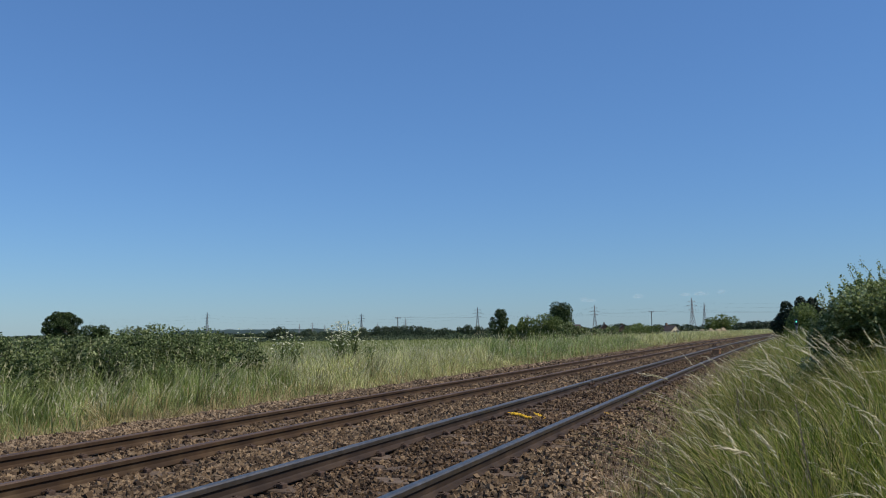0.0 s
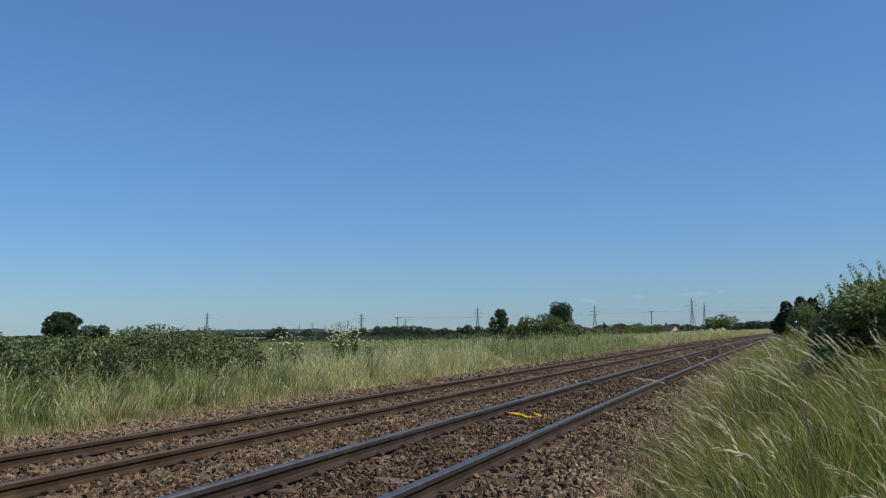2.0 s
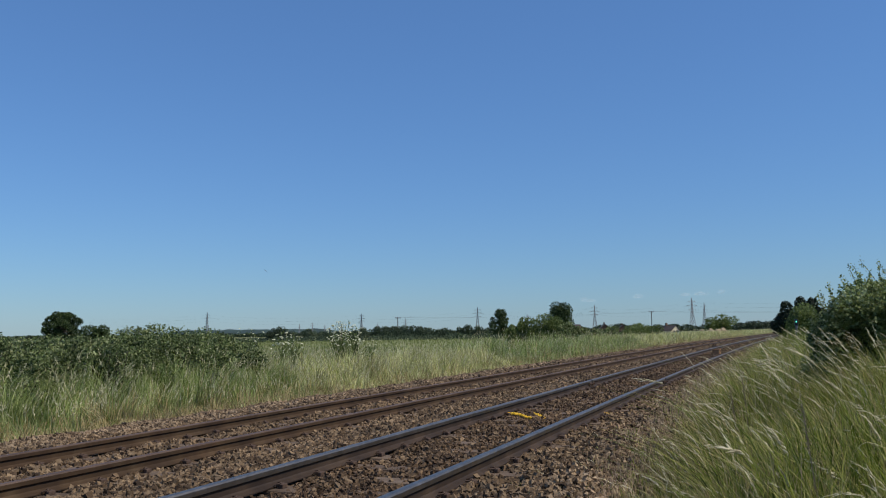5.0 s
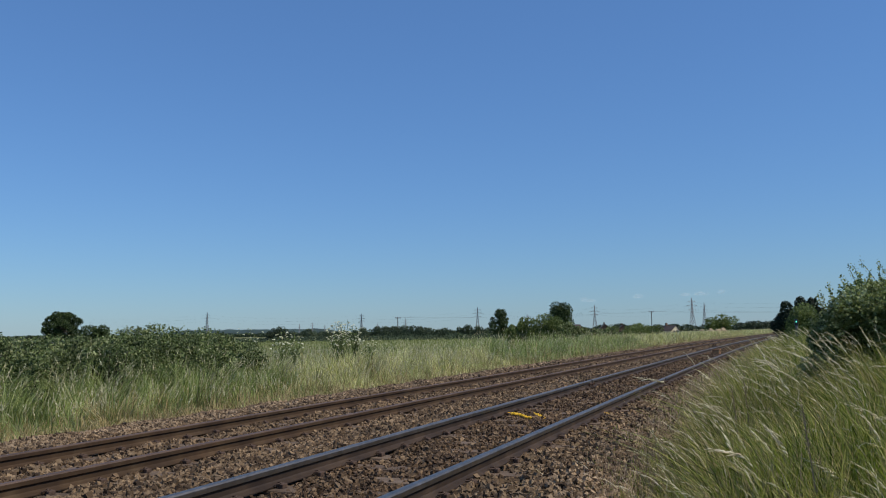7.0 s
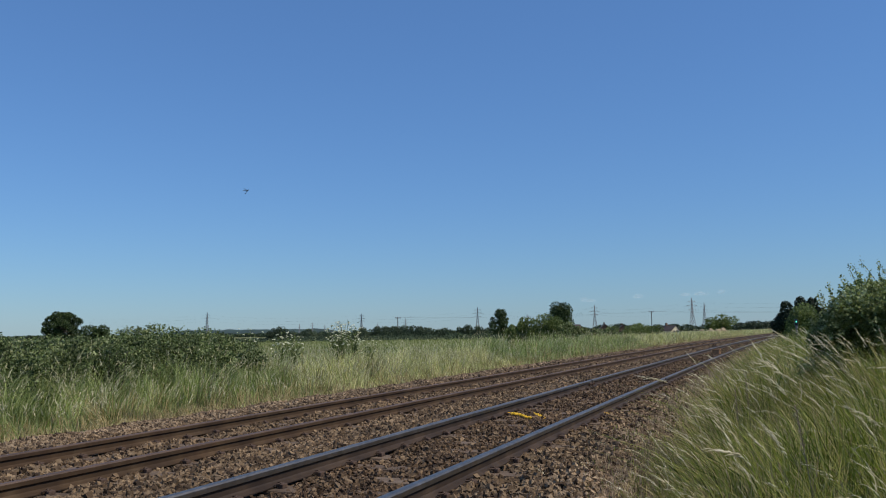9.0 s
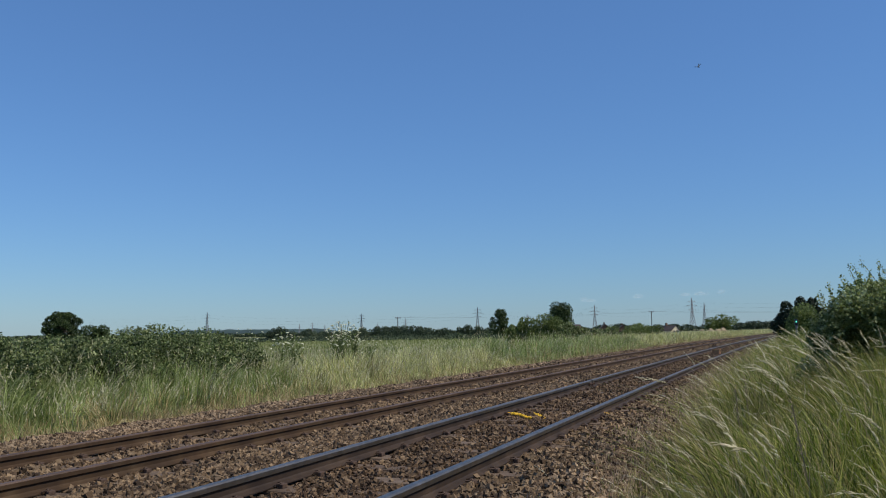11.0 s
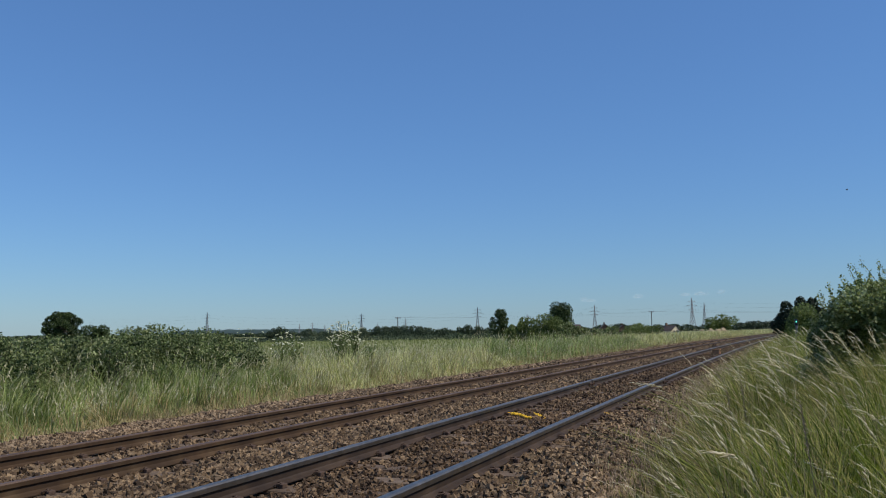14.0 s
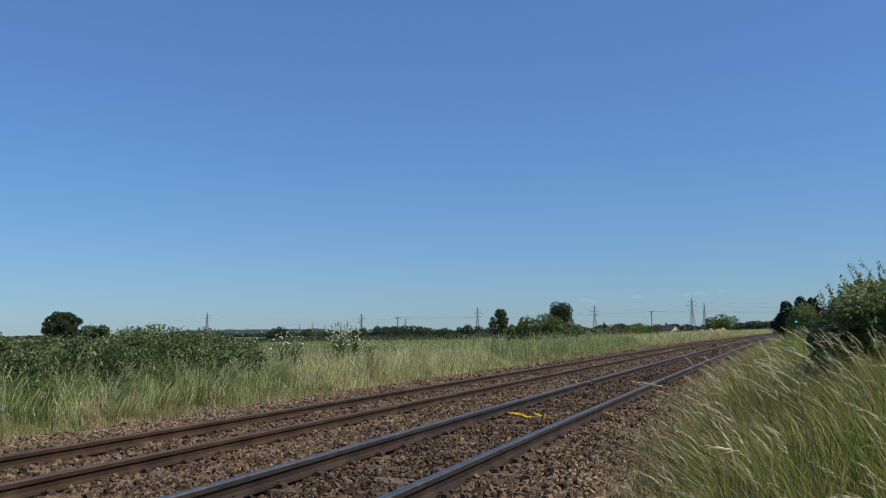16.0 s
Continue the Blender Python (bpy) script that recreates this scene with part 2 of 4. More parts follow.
def spindles(at, way, long, thick):
    """Slim pointed seed heads that hang on from their stalks' tips."""
    n = len(at)
    way = way / np.maximum(np.linalg.norm(way, axis=1, keepdims=True), 1e-6)
    side = np.cross(way, [[0.3, 0.2, 1.0]])
    side /= np.maximum(np.linalg.norm(side, axis=1, keepdims=True), 1e-6)
    other = np.cross(way, side)
    mid = at + way * long[:, None] * 0.35 + np.array([[0, 0, -1.0]]) * long[:, None] * 0.03
    end = at + way * long[:, None] + np.array([[0, 0, -1.0]]) * long[:, None] * 0.22
    t = thick[:, None] / 2
    v = np.stack([at, mid + side * t, mid + other * t, mid - side * t, mid - other * t, end], 1).reshape(-1, 3)
    f = np.array([(0, 2, 1), (0, 3, 2), (0, 4, 3), (0, 1, 4), (5, 1, 2), (5, 2, 3), (5, 3, 4), (5, 4, 1)])
    return v, ((np.arange(n) * 6)[:, None, None] + f[None]).reshape(-1, 3)


def leaves(at, size, up=0.35):
    """Folded four-cornered leaves at the points, turned every way but mostly facing upwards."""
    n = len(at)
    nor = rng.normal(size=(n, 3))
    nor[:, 2] += up * 2
    nor /= np.linalg.norm(nor, axis=1, keepdims=True)
    a = np.cross(nor, rng.normal(size=(n, 3)))
    a /= np.linalg.norm(a, axis=1, keepdims=True)
    b = np.cross(nor, a)
    s = size[:, None]
    v = np.stack([at - a * s * 0.5, at + b * s * 0.32 + nor * s * 0.1, at + a * s * 0.55, at - b * s * 0.32 + nor * s * 0.1], 1)
    f = np.array([(0, 2, 1), (0, 3, 2)])
    return v.reshape(-1, 3), ((np.arange(n) * 4)[:, None, None] + f[None]).reshape(-1, 3)


def join(sets):
    """Join (verts, faces) pairs into one pair, with the set number of every face."""
    vs, fs, ix, off = [], [], [], 0
    for i, (v, f) in enumerate(sets):
        vs.append(v)
        fs.append(f + off)
        ix.append(np.full(len(f), i))
        off += len(v)
    return np.concatenate(vs), np.concatenate(fs), np.concatenate(ix)


def lobes_points(lobes, count, shell=0.55):
    """Random points in a set of blobs (x, y, z, rx, ry, rz), thickest near their skins."""
    lobes = np.array(lobes, float)
    area = lobes[:, 3] * lobes[:, 4] + lobes[:, 5] * lobes[:, 3]
    pick = rng.choice(len(lobes), count, p=area / area.sum())
    d = rng.normal(size=(count, 3))
    d /= np.linalg.norm(d, axis=1, keepdims=True)
    r = shell + (1.08 - shell) * rng.random(count) ** 0.6
    return lobes[pick, :3] + d * lobes[pick, 3:] * r[:, None]


# ---- the large structure ----
BED_X = np.array([-12.4, -11.8, -11.0, -10.0, -8.7, -8.15, -7.9, -7.6, -6.8, -6.5, -6.25, -5.9, -5.3, -4.75, -4.35, -4.1, -3.85, -3.0, -2.75, -2.5, -2.2, -1.75, -1.3, -0.7, -0.2])
BED_Z = np.array([-0.92, -0.66, -0.47, -0.37, -0.30, -0.322, -0.33, -0.306, -0.306, -0.33, -0.322, -0.30, -0.235, -0.175, -0.195, -0.203, -0.18, -0.18, -0.203, -0.195, -0.175, -0.20, -0.38, -0.62, -0.80])
GROUND_X = [-4000, -1500, -500, -200, -80, -40, -24, -17, -14.8, -12.8, -11.3, -10, -5, -2, -1.2, -0.5, 1, 3, 6, 12, 30, 80, 300, 1500, 4000]
GROUND_Z = [-2.0, -1.6, -1.2, -1.0, -0.9, -0.85, -0.8, -0.75, -0.68, -0.62, -0.62, -0.75, -0.75, -0.75, -0.62, -0.52, -0.5, -0.5, -0.55, -0.6, -0.7, -0.9, -1.2, -1.6, -2.0]


def bed_height(x):
    return np.interp(x, BED_X, BED_Z)


def ground_height(x):
    return np.interp(x, GROUND_X, GROUND_Z)


def build_ground():
    xs = np.array(GROUND_X, float)
    ys = np.concatenate([[-3000, -800, -200, -60], np.arange(-30, 60, 3.0), np.arange(60, 300, 12.0), [300, 400, 600, 900, 1500, 2500, 4200]])
    gx, gy = np.meshgrid(xs, ys)
    fade = np.clip(1 - (np.abs(gx) - 30) / 300, 0, 1)
    gz = np.interp(gx, GROUND_X, GROUND_Z) + 0.03 * np.sin(gx * 1.7 + gy * 0.9) * (np.abs(gx) < 30)
    px = gx + bend(np.minimum(gy, 420)) * fade
    verts = np.stack([px, gy, gz], -1).reshape(-1, 3)
    w = len(xs)
    i, j = np.meshgrid(np.arange(len(ys) - 1), np.arange(w - 1), indexing="ij")
    a = (i * w + j).ravel()
    faces = np.stack([a, a + 1, a + w + 1, a + w], 1)
    thing("ground", "flat green field and verge under grass", "field", kind="structure", data=mesh_of("ground", verts, faces, M_SOIL, smooth=True))


def stone_shapes(n, at, size, flat=0.7):
    """Angular stones: jittered, turned and squashed eight-cornered lumps."""
    cube = np.array([(x, y, z) for x in (-1, 1) for y in (-1, 1) for z in (-1, 1)], float) * 0.5
    v = cube[None] * rng.uniform(0.55, 1.15, (n, 8, 1)) + rng.normal(0, 0.09, (n, 8, 3))
    v = v * (size[:, None, None] * np.stack([rng.uniform(0.75, 1.35, n), rng.uniform(0.7, 1.05, n), rng.uniform(0.6, 1.0, n)], 1)[:, None, :])
    q = rng.normal(size=(n, 4))
    q /= np.linalg.norm(q, axis=1, keepdims=True)
    w, x, y, z = q.T
    r = np.stack([1 - 2 * (y * y + z * z), 2 * (x * y - z * w), 2 * (x * z + y * w), 2 * (x * y + z * w), 1 - 2 * (x * x + z * z), 2 * (y * z - x * w),
                  2 * (x * z - y * w), 2 * (y * z + x * w), 1 - 2 * (x * x + y * y)], 1).reshape(n, 3, 3)
    v = np.einsum("nij,nkj->nki", r, v) + at[:, None, :]
    f = np.array([(0, 1, 3), (0, 3, 2), (4, 6, 7), (4, 7, 5), (0, 4, 5), (0, 5, 1), (2, 3, 7), (2, 7, 6), (0, 2, 6), (0, 6, 4), (1, 5, 7), (1, 7, 3)])
    return v.reshape(-1, 3), ((np.arange(n) * 8)[:, None, None] + f[None]).reshape(-1, 3)


def stone_places(y0, y1, per_m2, x0=-11.8, x1=-0.9):
    n = int((x1 - x0) * (y1 - y0) * per_m2)
    x, y = rng.uniform(x0, x1, n), rng.uniform(y0, y1, n)
    seen = (x > -1.22 * y - 1.0) | (y < 5.5)
    x, y = x[seen], y[seen]
    # keep the rails and most of the sleeper tops clear
    for rail in RAILS:
        keep = np.abs(x - rail[0]) > 0.085
        x, y = x[keep], y[keep]
    for rail, first, share in ((NEAR_RIGHT, FIRST_NEAR, 0.45), (FAR_RIGHT, FIRST_FAR, 0.85)):
        over = np.abs((y - first + STEP / 2) % STEP - STEP / 2) < 0.12
        keep = ~(over & (np.abs(x - rail + GAUGE / 2) < 1.2) & (rng.random(len(x)) < share))
        x, y = x[keep], y[keep]
    z = bed_height(x) + 0.012 + rng.normal(0, 0.012, len(x)) + 0.02 * np.sin(x * 5 + y * 3)
    return np.stack([x + bend(y), y, z], 1)


GAUGE = 1.505
NEAR_RIGHT, FAR_RIGHT, FAR_Z = -2.672, -6.453, -0.127
RAILS = [(NEAR_RIGHT, 0.0), (NEAR_RIGHT - GAUGE, 0.0), (FAR_RIGHT, FAR_Z), (FAR_RIGHT - GAUGE, FAR_Z)]
STEP = 0.648
FIRST_NEAR, FIRST_FAR = 5.81, 7.43


def build_ballast():
    ys = np.concatenate([np.arange(-30, 60, 1.5), np.arange(60, 420, 10.0)])
    xs = np.unique(np.concatenate([BED_X, np.linspace(-12.4, -0.2, 44)]))
    gx, gy = np.meshgrid(xs, ys)
    gz = bed_height(gx) + 0.015 * np.sin(gx * 4.3 + gy * 2.1) - 0.01
    verts = np.stack([gx + bend(gy), gy, gz], -1).reshape(-1, 3)
    w = len(xs)
    i, j = np.meshgrid(np.arange(len(ys) - 1), np.arange(w - 1), indexing="ij")
    a = (i * w + j).ravel()
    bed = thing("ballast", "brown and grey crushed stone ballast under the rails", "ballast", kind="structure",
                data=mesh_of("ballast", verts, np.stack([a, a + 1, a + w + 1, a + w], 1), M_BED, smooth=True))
    for y0, y1, dens, s in ((-9, 5.5, 90, 0.06), (5.5, 13, 850, 0.041), (13, 20, 480, 0.049), (20, 32, 230, 0.06), (32, 55, 90, 0.078), (55, 110, 24, 0.115)):
        p = stone_places(y0, y1, dens)
        lat = p[:, 0] - bend(p[:, 1])
        # the stones between and beside the near rails are finer
        v, f = stone_shapes(len(p), p, rng.uniform(0.6, 1.35, len(p)) * s * np.interp(lat, [-5.2, -4.4, -2.8, -2.5], [1.1, 0.82, 0.82, 0.98]))
        # oil and brake dust have stained the stones between the near rails
        lat = p[:, 0] - bend(p[:, 1]) + rng.normal(0, 0.1, len(p))
        oily = (lat > NEAR_RIGHT - GAUGE - 0.05) & (lat < NEAR_RIGHT + 0.05) & (rng.random(len(p)) < 0.85)
        worn = lat + rng.normal(0, 0.2, len(p))
        fresh = (worn > -1.9) | (worn < -9.3)
        ob = piece("ballast_stones", mesh_of("ballast_stones", v, f, [M_STONE, M_STONE_OILY, M_STONE_PALE], np.repeat(np.where(fresh, 2, oily.astype(int)), 12)), bed)
        ob["kind"] = "stuff"
    shapes = []
    for i in range(12):
        v, f = stone_shapes(1, np.zeros((1, 3)), np.array([0.052]))
        shapes.append(mesh_of("stone", v, f, M_STONE_ONE))
    p = stone_places(6.4, 11.5, 24, -6.3, -1.3)
    for i, q in enumerate(p[:290]):
        piece("stone", shapes[i % 12], bed, m=Matrix.Translation((q[0], q[1], q[2] + 0.016)) @ pose(0, 0, 0, 0, 0, (i * 67) % 360))


RAIL_HALF = [(-0.070, -0.159), (-0.070, -0.149), (-0.020, -0.132), (-0.010, -0.118), (-0.011, -0.066), (-0.033, -0.052), (-0.0365, -0.014), (-0.028, -0.001), (-0.012, 0.0)]


def rail_mesh(x, z, head):
    polished = head is M_POLISH
    prof = RAIL_HALF + [(-a, b) for a, b in reversed(RAIL_HALF)]
    ys = np.concatenate([np.arange(-20, 80, 1.0), np.arange(80, 300, 5.0), np.arange(300, 421, 20.0)])
    k = len(prof)
    v = np.array([(x + float(bend(y)) + a, y, z + b) for y in ys for a, b in prof])
    f, ix = [], []
    for r in range(len(ys) - 1):
        for c in range(k):
            d = (c + 1) % k
            f.append((r * k + c, r * k + d, (r + 1) * k + d, (r + 1) * k + c))
            ix.append(1 if (5 if polished else 6) <= c <= k - (7 if polished else 8) else 0)
    return mesh_of("rail", v, np.array(f), [M_GREASE if polished else M_RUST, head], ix)


def sleeper_mesh():
    bm = bmesh.new()
    add_box(bm, (2.5, 0.26, 0.20), (0, 0, -0.10), bevel=0.02)
    for v in bm.verts:
        if v.co.z > -0.05 and abs(v.co.x) < 0.5:
            v.co.z -= 0.025
    me = bpy.data.meshes.new("sleeper")
    bm.to_mesh(me)
    bm.free()
    me.materials.append(M_SLEEPER)
    return me


def clip_mesh():
    """A spring clip: a bent rod over a small cast shoulder."""
    bm = bmesh.new()
    add_box(bm, (0.05, 0.08, 0.04), (0.04, 0, 0.016), bevel=0.008)
    pts = [(0.03, 0.05, 0.026), (-0.02, 0.045, 0.032), (-0.025, 0.015, 0.034), (0.02, -0.005, 0.046), (0.035, -0.03, 0.036), (-0.015, -0.05, 0.03)]
    for a, b in zip(pts, pts[1:]):
        add_bar(bm, a, b, 0.019, 5)
    me = bpy.data.meshes.new("clip")
    bm.to_mesh(me)
    bm.free()
    me.materials.append(M_CLIP)
    return me


def build_track(label, rails, head, first, clip, sleeper):
    track = thing("railway_track", label, "railway track", group="railway tracks")
    mid, z = (rails[0][0] + rails[1][0]) / 2, rails[0][1]
    for x, zz in rails:
        piece("rail", rail_mesh(x, zz, head), track)
    count = 72
    for i in range(-20, count):
        y = first + (i - 4) * STEP
        s = piece("sleeper", sleeper, track, m=Matrix.Translation((mid + float(bend(y)), y, z - 0.167)))
        if i > 52:
            continue
        for side in (-1, 1):
            for inner in (-1, 1):
                piece("clip", clip, s, m=Matrix.Translation((side * GAUGE / 2 + inner * 0.088, 0, 0.004)) @ pose(0, 0, 0, 0, 0, 0 if inner > 0 else 180))
    rest = []
    for i in range(count, 420):
        y = first + (i - 4) * STEP
        rest.append((mid + float(bend(y)), y, z - 0.23))
    rest = np.array(rest)
    box = np.array([(sx * 1.25, sy * 0.12, sz * 0.06) for sx in (-1, 1) for sy in (-1, 1) for sz in (-1, 1)])
    v = (rest[:, None, :] + box[None]).reshape(-1, 3)
    f = np.array([(1, 5, 7, 3), (0, 4, 5, 1), (2, 3, 7, 6), (0, 1, 3, 2), (4, 6, 7, 5)])
    far = piece("sleepers_far", mesh_of("sleepers_far", v, ((np.arange(len(rest)) * 8)[:, None, None] + f[None]).reshape(-1, 4), M_SLEEPER), track)
    far["kind"] = "stuff"
    return track


build_ground()
build_ballast()
clip_shape, sleeper_shape = clip_mesh(), sleeper_mesh()
near_track = build_track("straight track with polished steel rails on concrete sleepers", RAILS[:2], M_POLISH, FIRST_NEAR, clip_shape, sleeper_shape)
far_track = build_track("parallel track with dull brown rails on concrete sleepers", RAILS[2:], M_DULL, FIRST_FAR, clip_shape, sleeper_shape)

# ---- line-side details ----


def build_paint_marks():
    marks = ((((-4.15, 13.26), (-3.49, 12.33), 150), ((-3.63, 13.00), (-3.25, 12.31), 36), "yellow spray-paint strokes across sleeper and stones"),
             (((-2.71, 13.49), (-2.52, 13.39), 12), None, "short yellow spray-paint mark on stones"))
    for first, second, label in marks:
        sets = []
        for (x, y), (x2, y2), n in [q for q in (first, second) if q]:
            t = rng.random(n)
            p = np.stack([x + (x2 - x) * t + rng.normal(0, 0.006, n), y + (y2 - y) * t + rng.normal(0, 0.02, n), np.zeros(n)], 1)
            p[:, 2] = bed_height(p[:, 0]) + 0.045 + rng.uniform(0, 0.012, n)
            sets.append(stone_shapes(n, p, rng.uniform(0.012, 0.03, n)))
        v, f, _ = join(sets)
        thing("paint_mark", label, "paint mark", group="paint marks", data=mesh_of("paint_mark", v, f, M_PAINT))


def build_joints():
    for x, y in ((NEAR_RIGHT - GAUGE, 19.6), (NEAR_RIGHT, 20.7)):
        plate = thing("rail_joint", "dark bolted joint plate on a polished rail", "rail joint", group="rail joints", at=(x + float(bend(y)), y, 0))
        bm = bmesh.new()
        add_box(bm, (0.03, 0.5, 0.075), (0.024, 0, -0.085), bevel=0.006)
        part("plate", bm, M_CLIP, plate)
        for i in range(4):
            bm = bmesh.new()
            bmesh.ops.create_cone(bm, cap_ends=True, segments=6, radius1=0.018, radius2=0.018, depth=0.03, matrix=pose(0.05, -0.18 + i * 0.12, -0.085, 0, 90, 0))
            part("bolt", bm, M_CLIP, plate)
        bm = bmesh.new()
        add_box(bm, (0.08, 0.02, 0.16), (0.012, 0, -0.075), bevel=0.003)
        part("end_post", bm, M_INSECT, plate)


def build_track_box():
    box = thing("trackside_box", "weathered brown box between the rails", "box", at=(-3.04, 45.0, -0.19))
    bm = bmesh.new()
    add_box(bm, (0.36, 0.5, 0.24), (0, 0, 0.12), bevel=0.015)
    part("body", bm, M_WOODBOX, box)
    bm = bmesh.new()
    add_box(bm, (0.42, 0.56, 0.04), (0, 0, 0.262), bevel=0.01)
    part("lid", bm, M_WOODBOX, box)


def build_signal():
    sig = thing("railway_signal", "small black railway signal showing a green light", "signal", at=(0.62, 38.0, -0.55))
    bm = bmesh.new()
    add_bar(bm, (0, 0, -0.1), (0, 0, 1.75), 0.09, 10)
    part("post", bm, M_STEEL, sig)
    bm = bmesh.new()
    add_box(bm, (0.14, 0.12, 0.26), (0, -0.02, 1.88), bevel=0.03)
    part("head", bm, M_INSECT, sig)
    bm = bmesh.new()
    bmesh.ops.create_cone(bm, cap_ends=True, segments=16, radius1=0.024, radius2=0.023, depth=0.03, matrix=pose(0, -0.1, 1.91, 90, 0, 0))
    part("lens", bm, M_GREEN, sig, "lit green lens")
    bm = bmesh.new()
    bmesh.ops.create_cone(bm, cap_ends=False, segments=16, radius1=0.045, radius2=0.042, depth=0.1, matrix=pose(0, -0.14, 1.91, 90, 0, 0))
    part("hood", bm, M_INSECT, sig)


build_signal()
rng = np.random.default_rng(101)
build_paint_marks()
build_joints()
build_track_box()

# ---- grass ----


def strip_points(x0, x1, y0, y1, per_m2):
    n = int((x1 - x0) * (y1 - y0) * per_m2)
    x, y = rng.uniform(x0, x1, n), rng.uniform(y0, y1, n)
    seen = x > -1.22 * y - 2.0
    return x[seen], y[seen]


def left_profile(x):
    """Height of the far verge's grass across the strip, short at the ballast's edge."""
    return np.interp(x, [-16.5, -14.2, -13.2, -12.2, -11.2], [1.35, 1.45, 1.2, 0.7, 0.22])


def meadow(name, label, x0, x1, y0, y1, dens, wide, mat_set, seed_share, tall=1.0, cap=9.0):
    """A stretch of the far verge; stems, some with seed heads."""
    x, y = strip_points(x0, x1, y0, y1, dens)
    h = left_profile(x) * tall * (0.85 + 0.35 * patchy(x, y, 1.6, 3.0)) * rng.uniform(0.45, 1.1, len(x))
    # the grass stays lower in front of the brambles
    h = np.minimum(h, np.where(y < 20.5, np.interp(x, [-13.6, -12.6, -12.0, -11.4], [1.45, 1.15, 0.75, 0.35]), cap))
    base = np.stack([x + bend(y), y, np.maximum(ground_height(x), bed_height(x)) - 0.03], 1)
    # blades of one clump bend the same way and stand equally high
    cell = np.floor(x / 0.33).astype(int) * 7919 + np.floor((y + 0.5 * (np.floor(x / 0.33) % 2)) / 0.4).astype(int) * 104729
    pick = np.abs(cell) % 997
    way_x, way_y, grow = rng.normal(-0.02, 0.17, 997)[pick], rng.normal(0.10, 0.20, 997)[pick], rng.uniform(0.6, 1.2, 997)[pick]
    h = h * grow
    stalk = (rng.random(len(x)) < seed_share) & (h > 0.45)
    h = np.where(stalk, h * rng.uniform(1.0, 1.16, len(x)), h)
    lean = np.stack([way_x + rng.normal(0, 0.10, len(x)), way_y + rng.normal(0, 0.12, len(x))], 1) * h[:, None] * np.where(stalk, 0.7, 1.2)[:, None]
    v, f, tip, way = blades(base, h, wide * rng.uniform(0.6, 1.4, len(x)) * np.where(stalk, 0.6, 1.0), lean, straight=0.5)
    dry = rng.random(len(x)) < np.clip(0.12 + 0.75 * np.interp(x, [-12.5, -11.4], [0, 1]) + 0.25 * patchy(x, y, 2.5, 9.0), 0, 1)
    ix = np.repeat(np.where(dry, 1, 0), 5)
    # plumes: three spikelets one above the other
    heads, n_st, at = [], stalk.sum(), tip[stalk]
    long = rng.uniform(0.11, 0.2, n_st)
    unit = way[stalk] / np.maximum(np.linalg.norm(way[stalk], axis=1, keepdims=True), 1e-6)
    for k in range(3):
        heads.append(spindles(at - unit * (long * (0.55 - 0.35 * k))[:, None], unit + rng.normal(0, 0.1, (n_st, 3)), long * 0.6, rng.uniform(1.1, 1.9, n_st) * (0.5 * wide + 0.009) * (1.1 - 0.25 * k)))
    sv, sf, _ = join(heads)
    v2, f2, _ = join([(v, f), (sv, sf)])
    ix = np.concatenate([ix, np.full(len(sf), 2)])
    foot = np.array([(x0 + x1) / 2 + float(bend((y0 + y1) / 2)), (y0 + y1) / 2, -0.65])
    return thing(name, label, "grass", kind="stuff", group="far verge grass", at=foot, data=mesh_of(name, v2 - foot, f2, mat_set, ix))


rng = np.random.default_rng(102)
VERGE = [M_GRASS, M_DRY, M_PLUME]
PATCHES = []
for i in range(10):
    PATCHES.append(meadow("verge_grass", "tall green and straw-coloured grass beside the far track", -14.2, -11.1, 6 + i * 1.5, 7.5 + i * 1.5, 640, 0.0155, [M_VERGE, M_DRY, M_PLUME], 0.085, tall=1.22))
for i in range(10):
    PATCHES.append(meadow("verge_grass", "tall pale seeding grass beside the far track", -16.6, -11.1, 20.5 + i * 2, 22.5 + i * 2, 320, 0.021, VERGE, 0.11, tall=0.95))
meadow("verge_grass", "tall pale seeding grass further along the track", -17, -11.1, 40, 78, 130, 0.028, [M_VERGE, M_DRY, M_PLUME], 0.08, tall=1.25)
meadow("verge_grass", "distant strip of pale verge grass", -19.5, -11.1, 78, 170, 45, 0.06, VERGE, 0.05, tall=1.45, cap=1.4)
meadow("verge_grass", "far strip of pale verge grass", -19.5, -11.1, 170, 330, 12, 0.09, VERGE, 0.05, tall=1.45, cap=1.4)


def field_crop():
    x = rng.uniform(-190, -15, 36000)
    y = rng.uniform(18, 210, 36000)
    ok = (x > -1.0 * y - 10) & (x < -0.12 * y - 8)
    x, y = x[ok], y[ok]
    base = np.stack([x, y, ground_height(x) - 0.02], 1)
    h = rng.uniform(0.2, 0.42, len(x))
    v, f, _, _ = blades(base, h, np.full(len(x), 0.09), rng.normal(0, 0.08, (len(x), 2)))
    thing("field_crop", "even green crop in the flat field", "crop", kind="stuff", data=mesh_of("field_crop", v, f, M_CROP))


rng = np.random.default_rng(103)
field_crop()


def near_height(x, y):
    rise = np.interp(y, [3.5, 6, 10, 20], [0.66, 0.85, 1.04, 1.0])
    return rise * np.interp(x - 0.12 + 0.05 * np.clip(y - 8, -4, 12), [-2.2, -1.7, -1.35, -1.1, -0.9, -0.4, 0.1, 1.0, 3.0], [0.08, 0.16, 0.3, 0.52, 0.78, 1.2, 1.45, 1.72, 1.75])


def near_ground(x):
    return np.maximum(ground_height(x), bed_height(x)) - 0.03


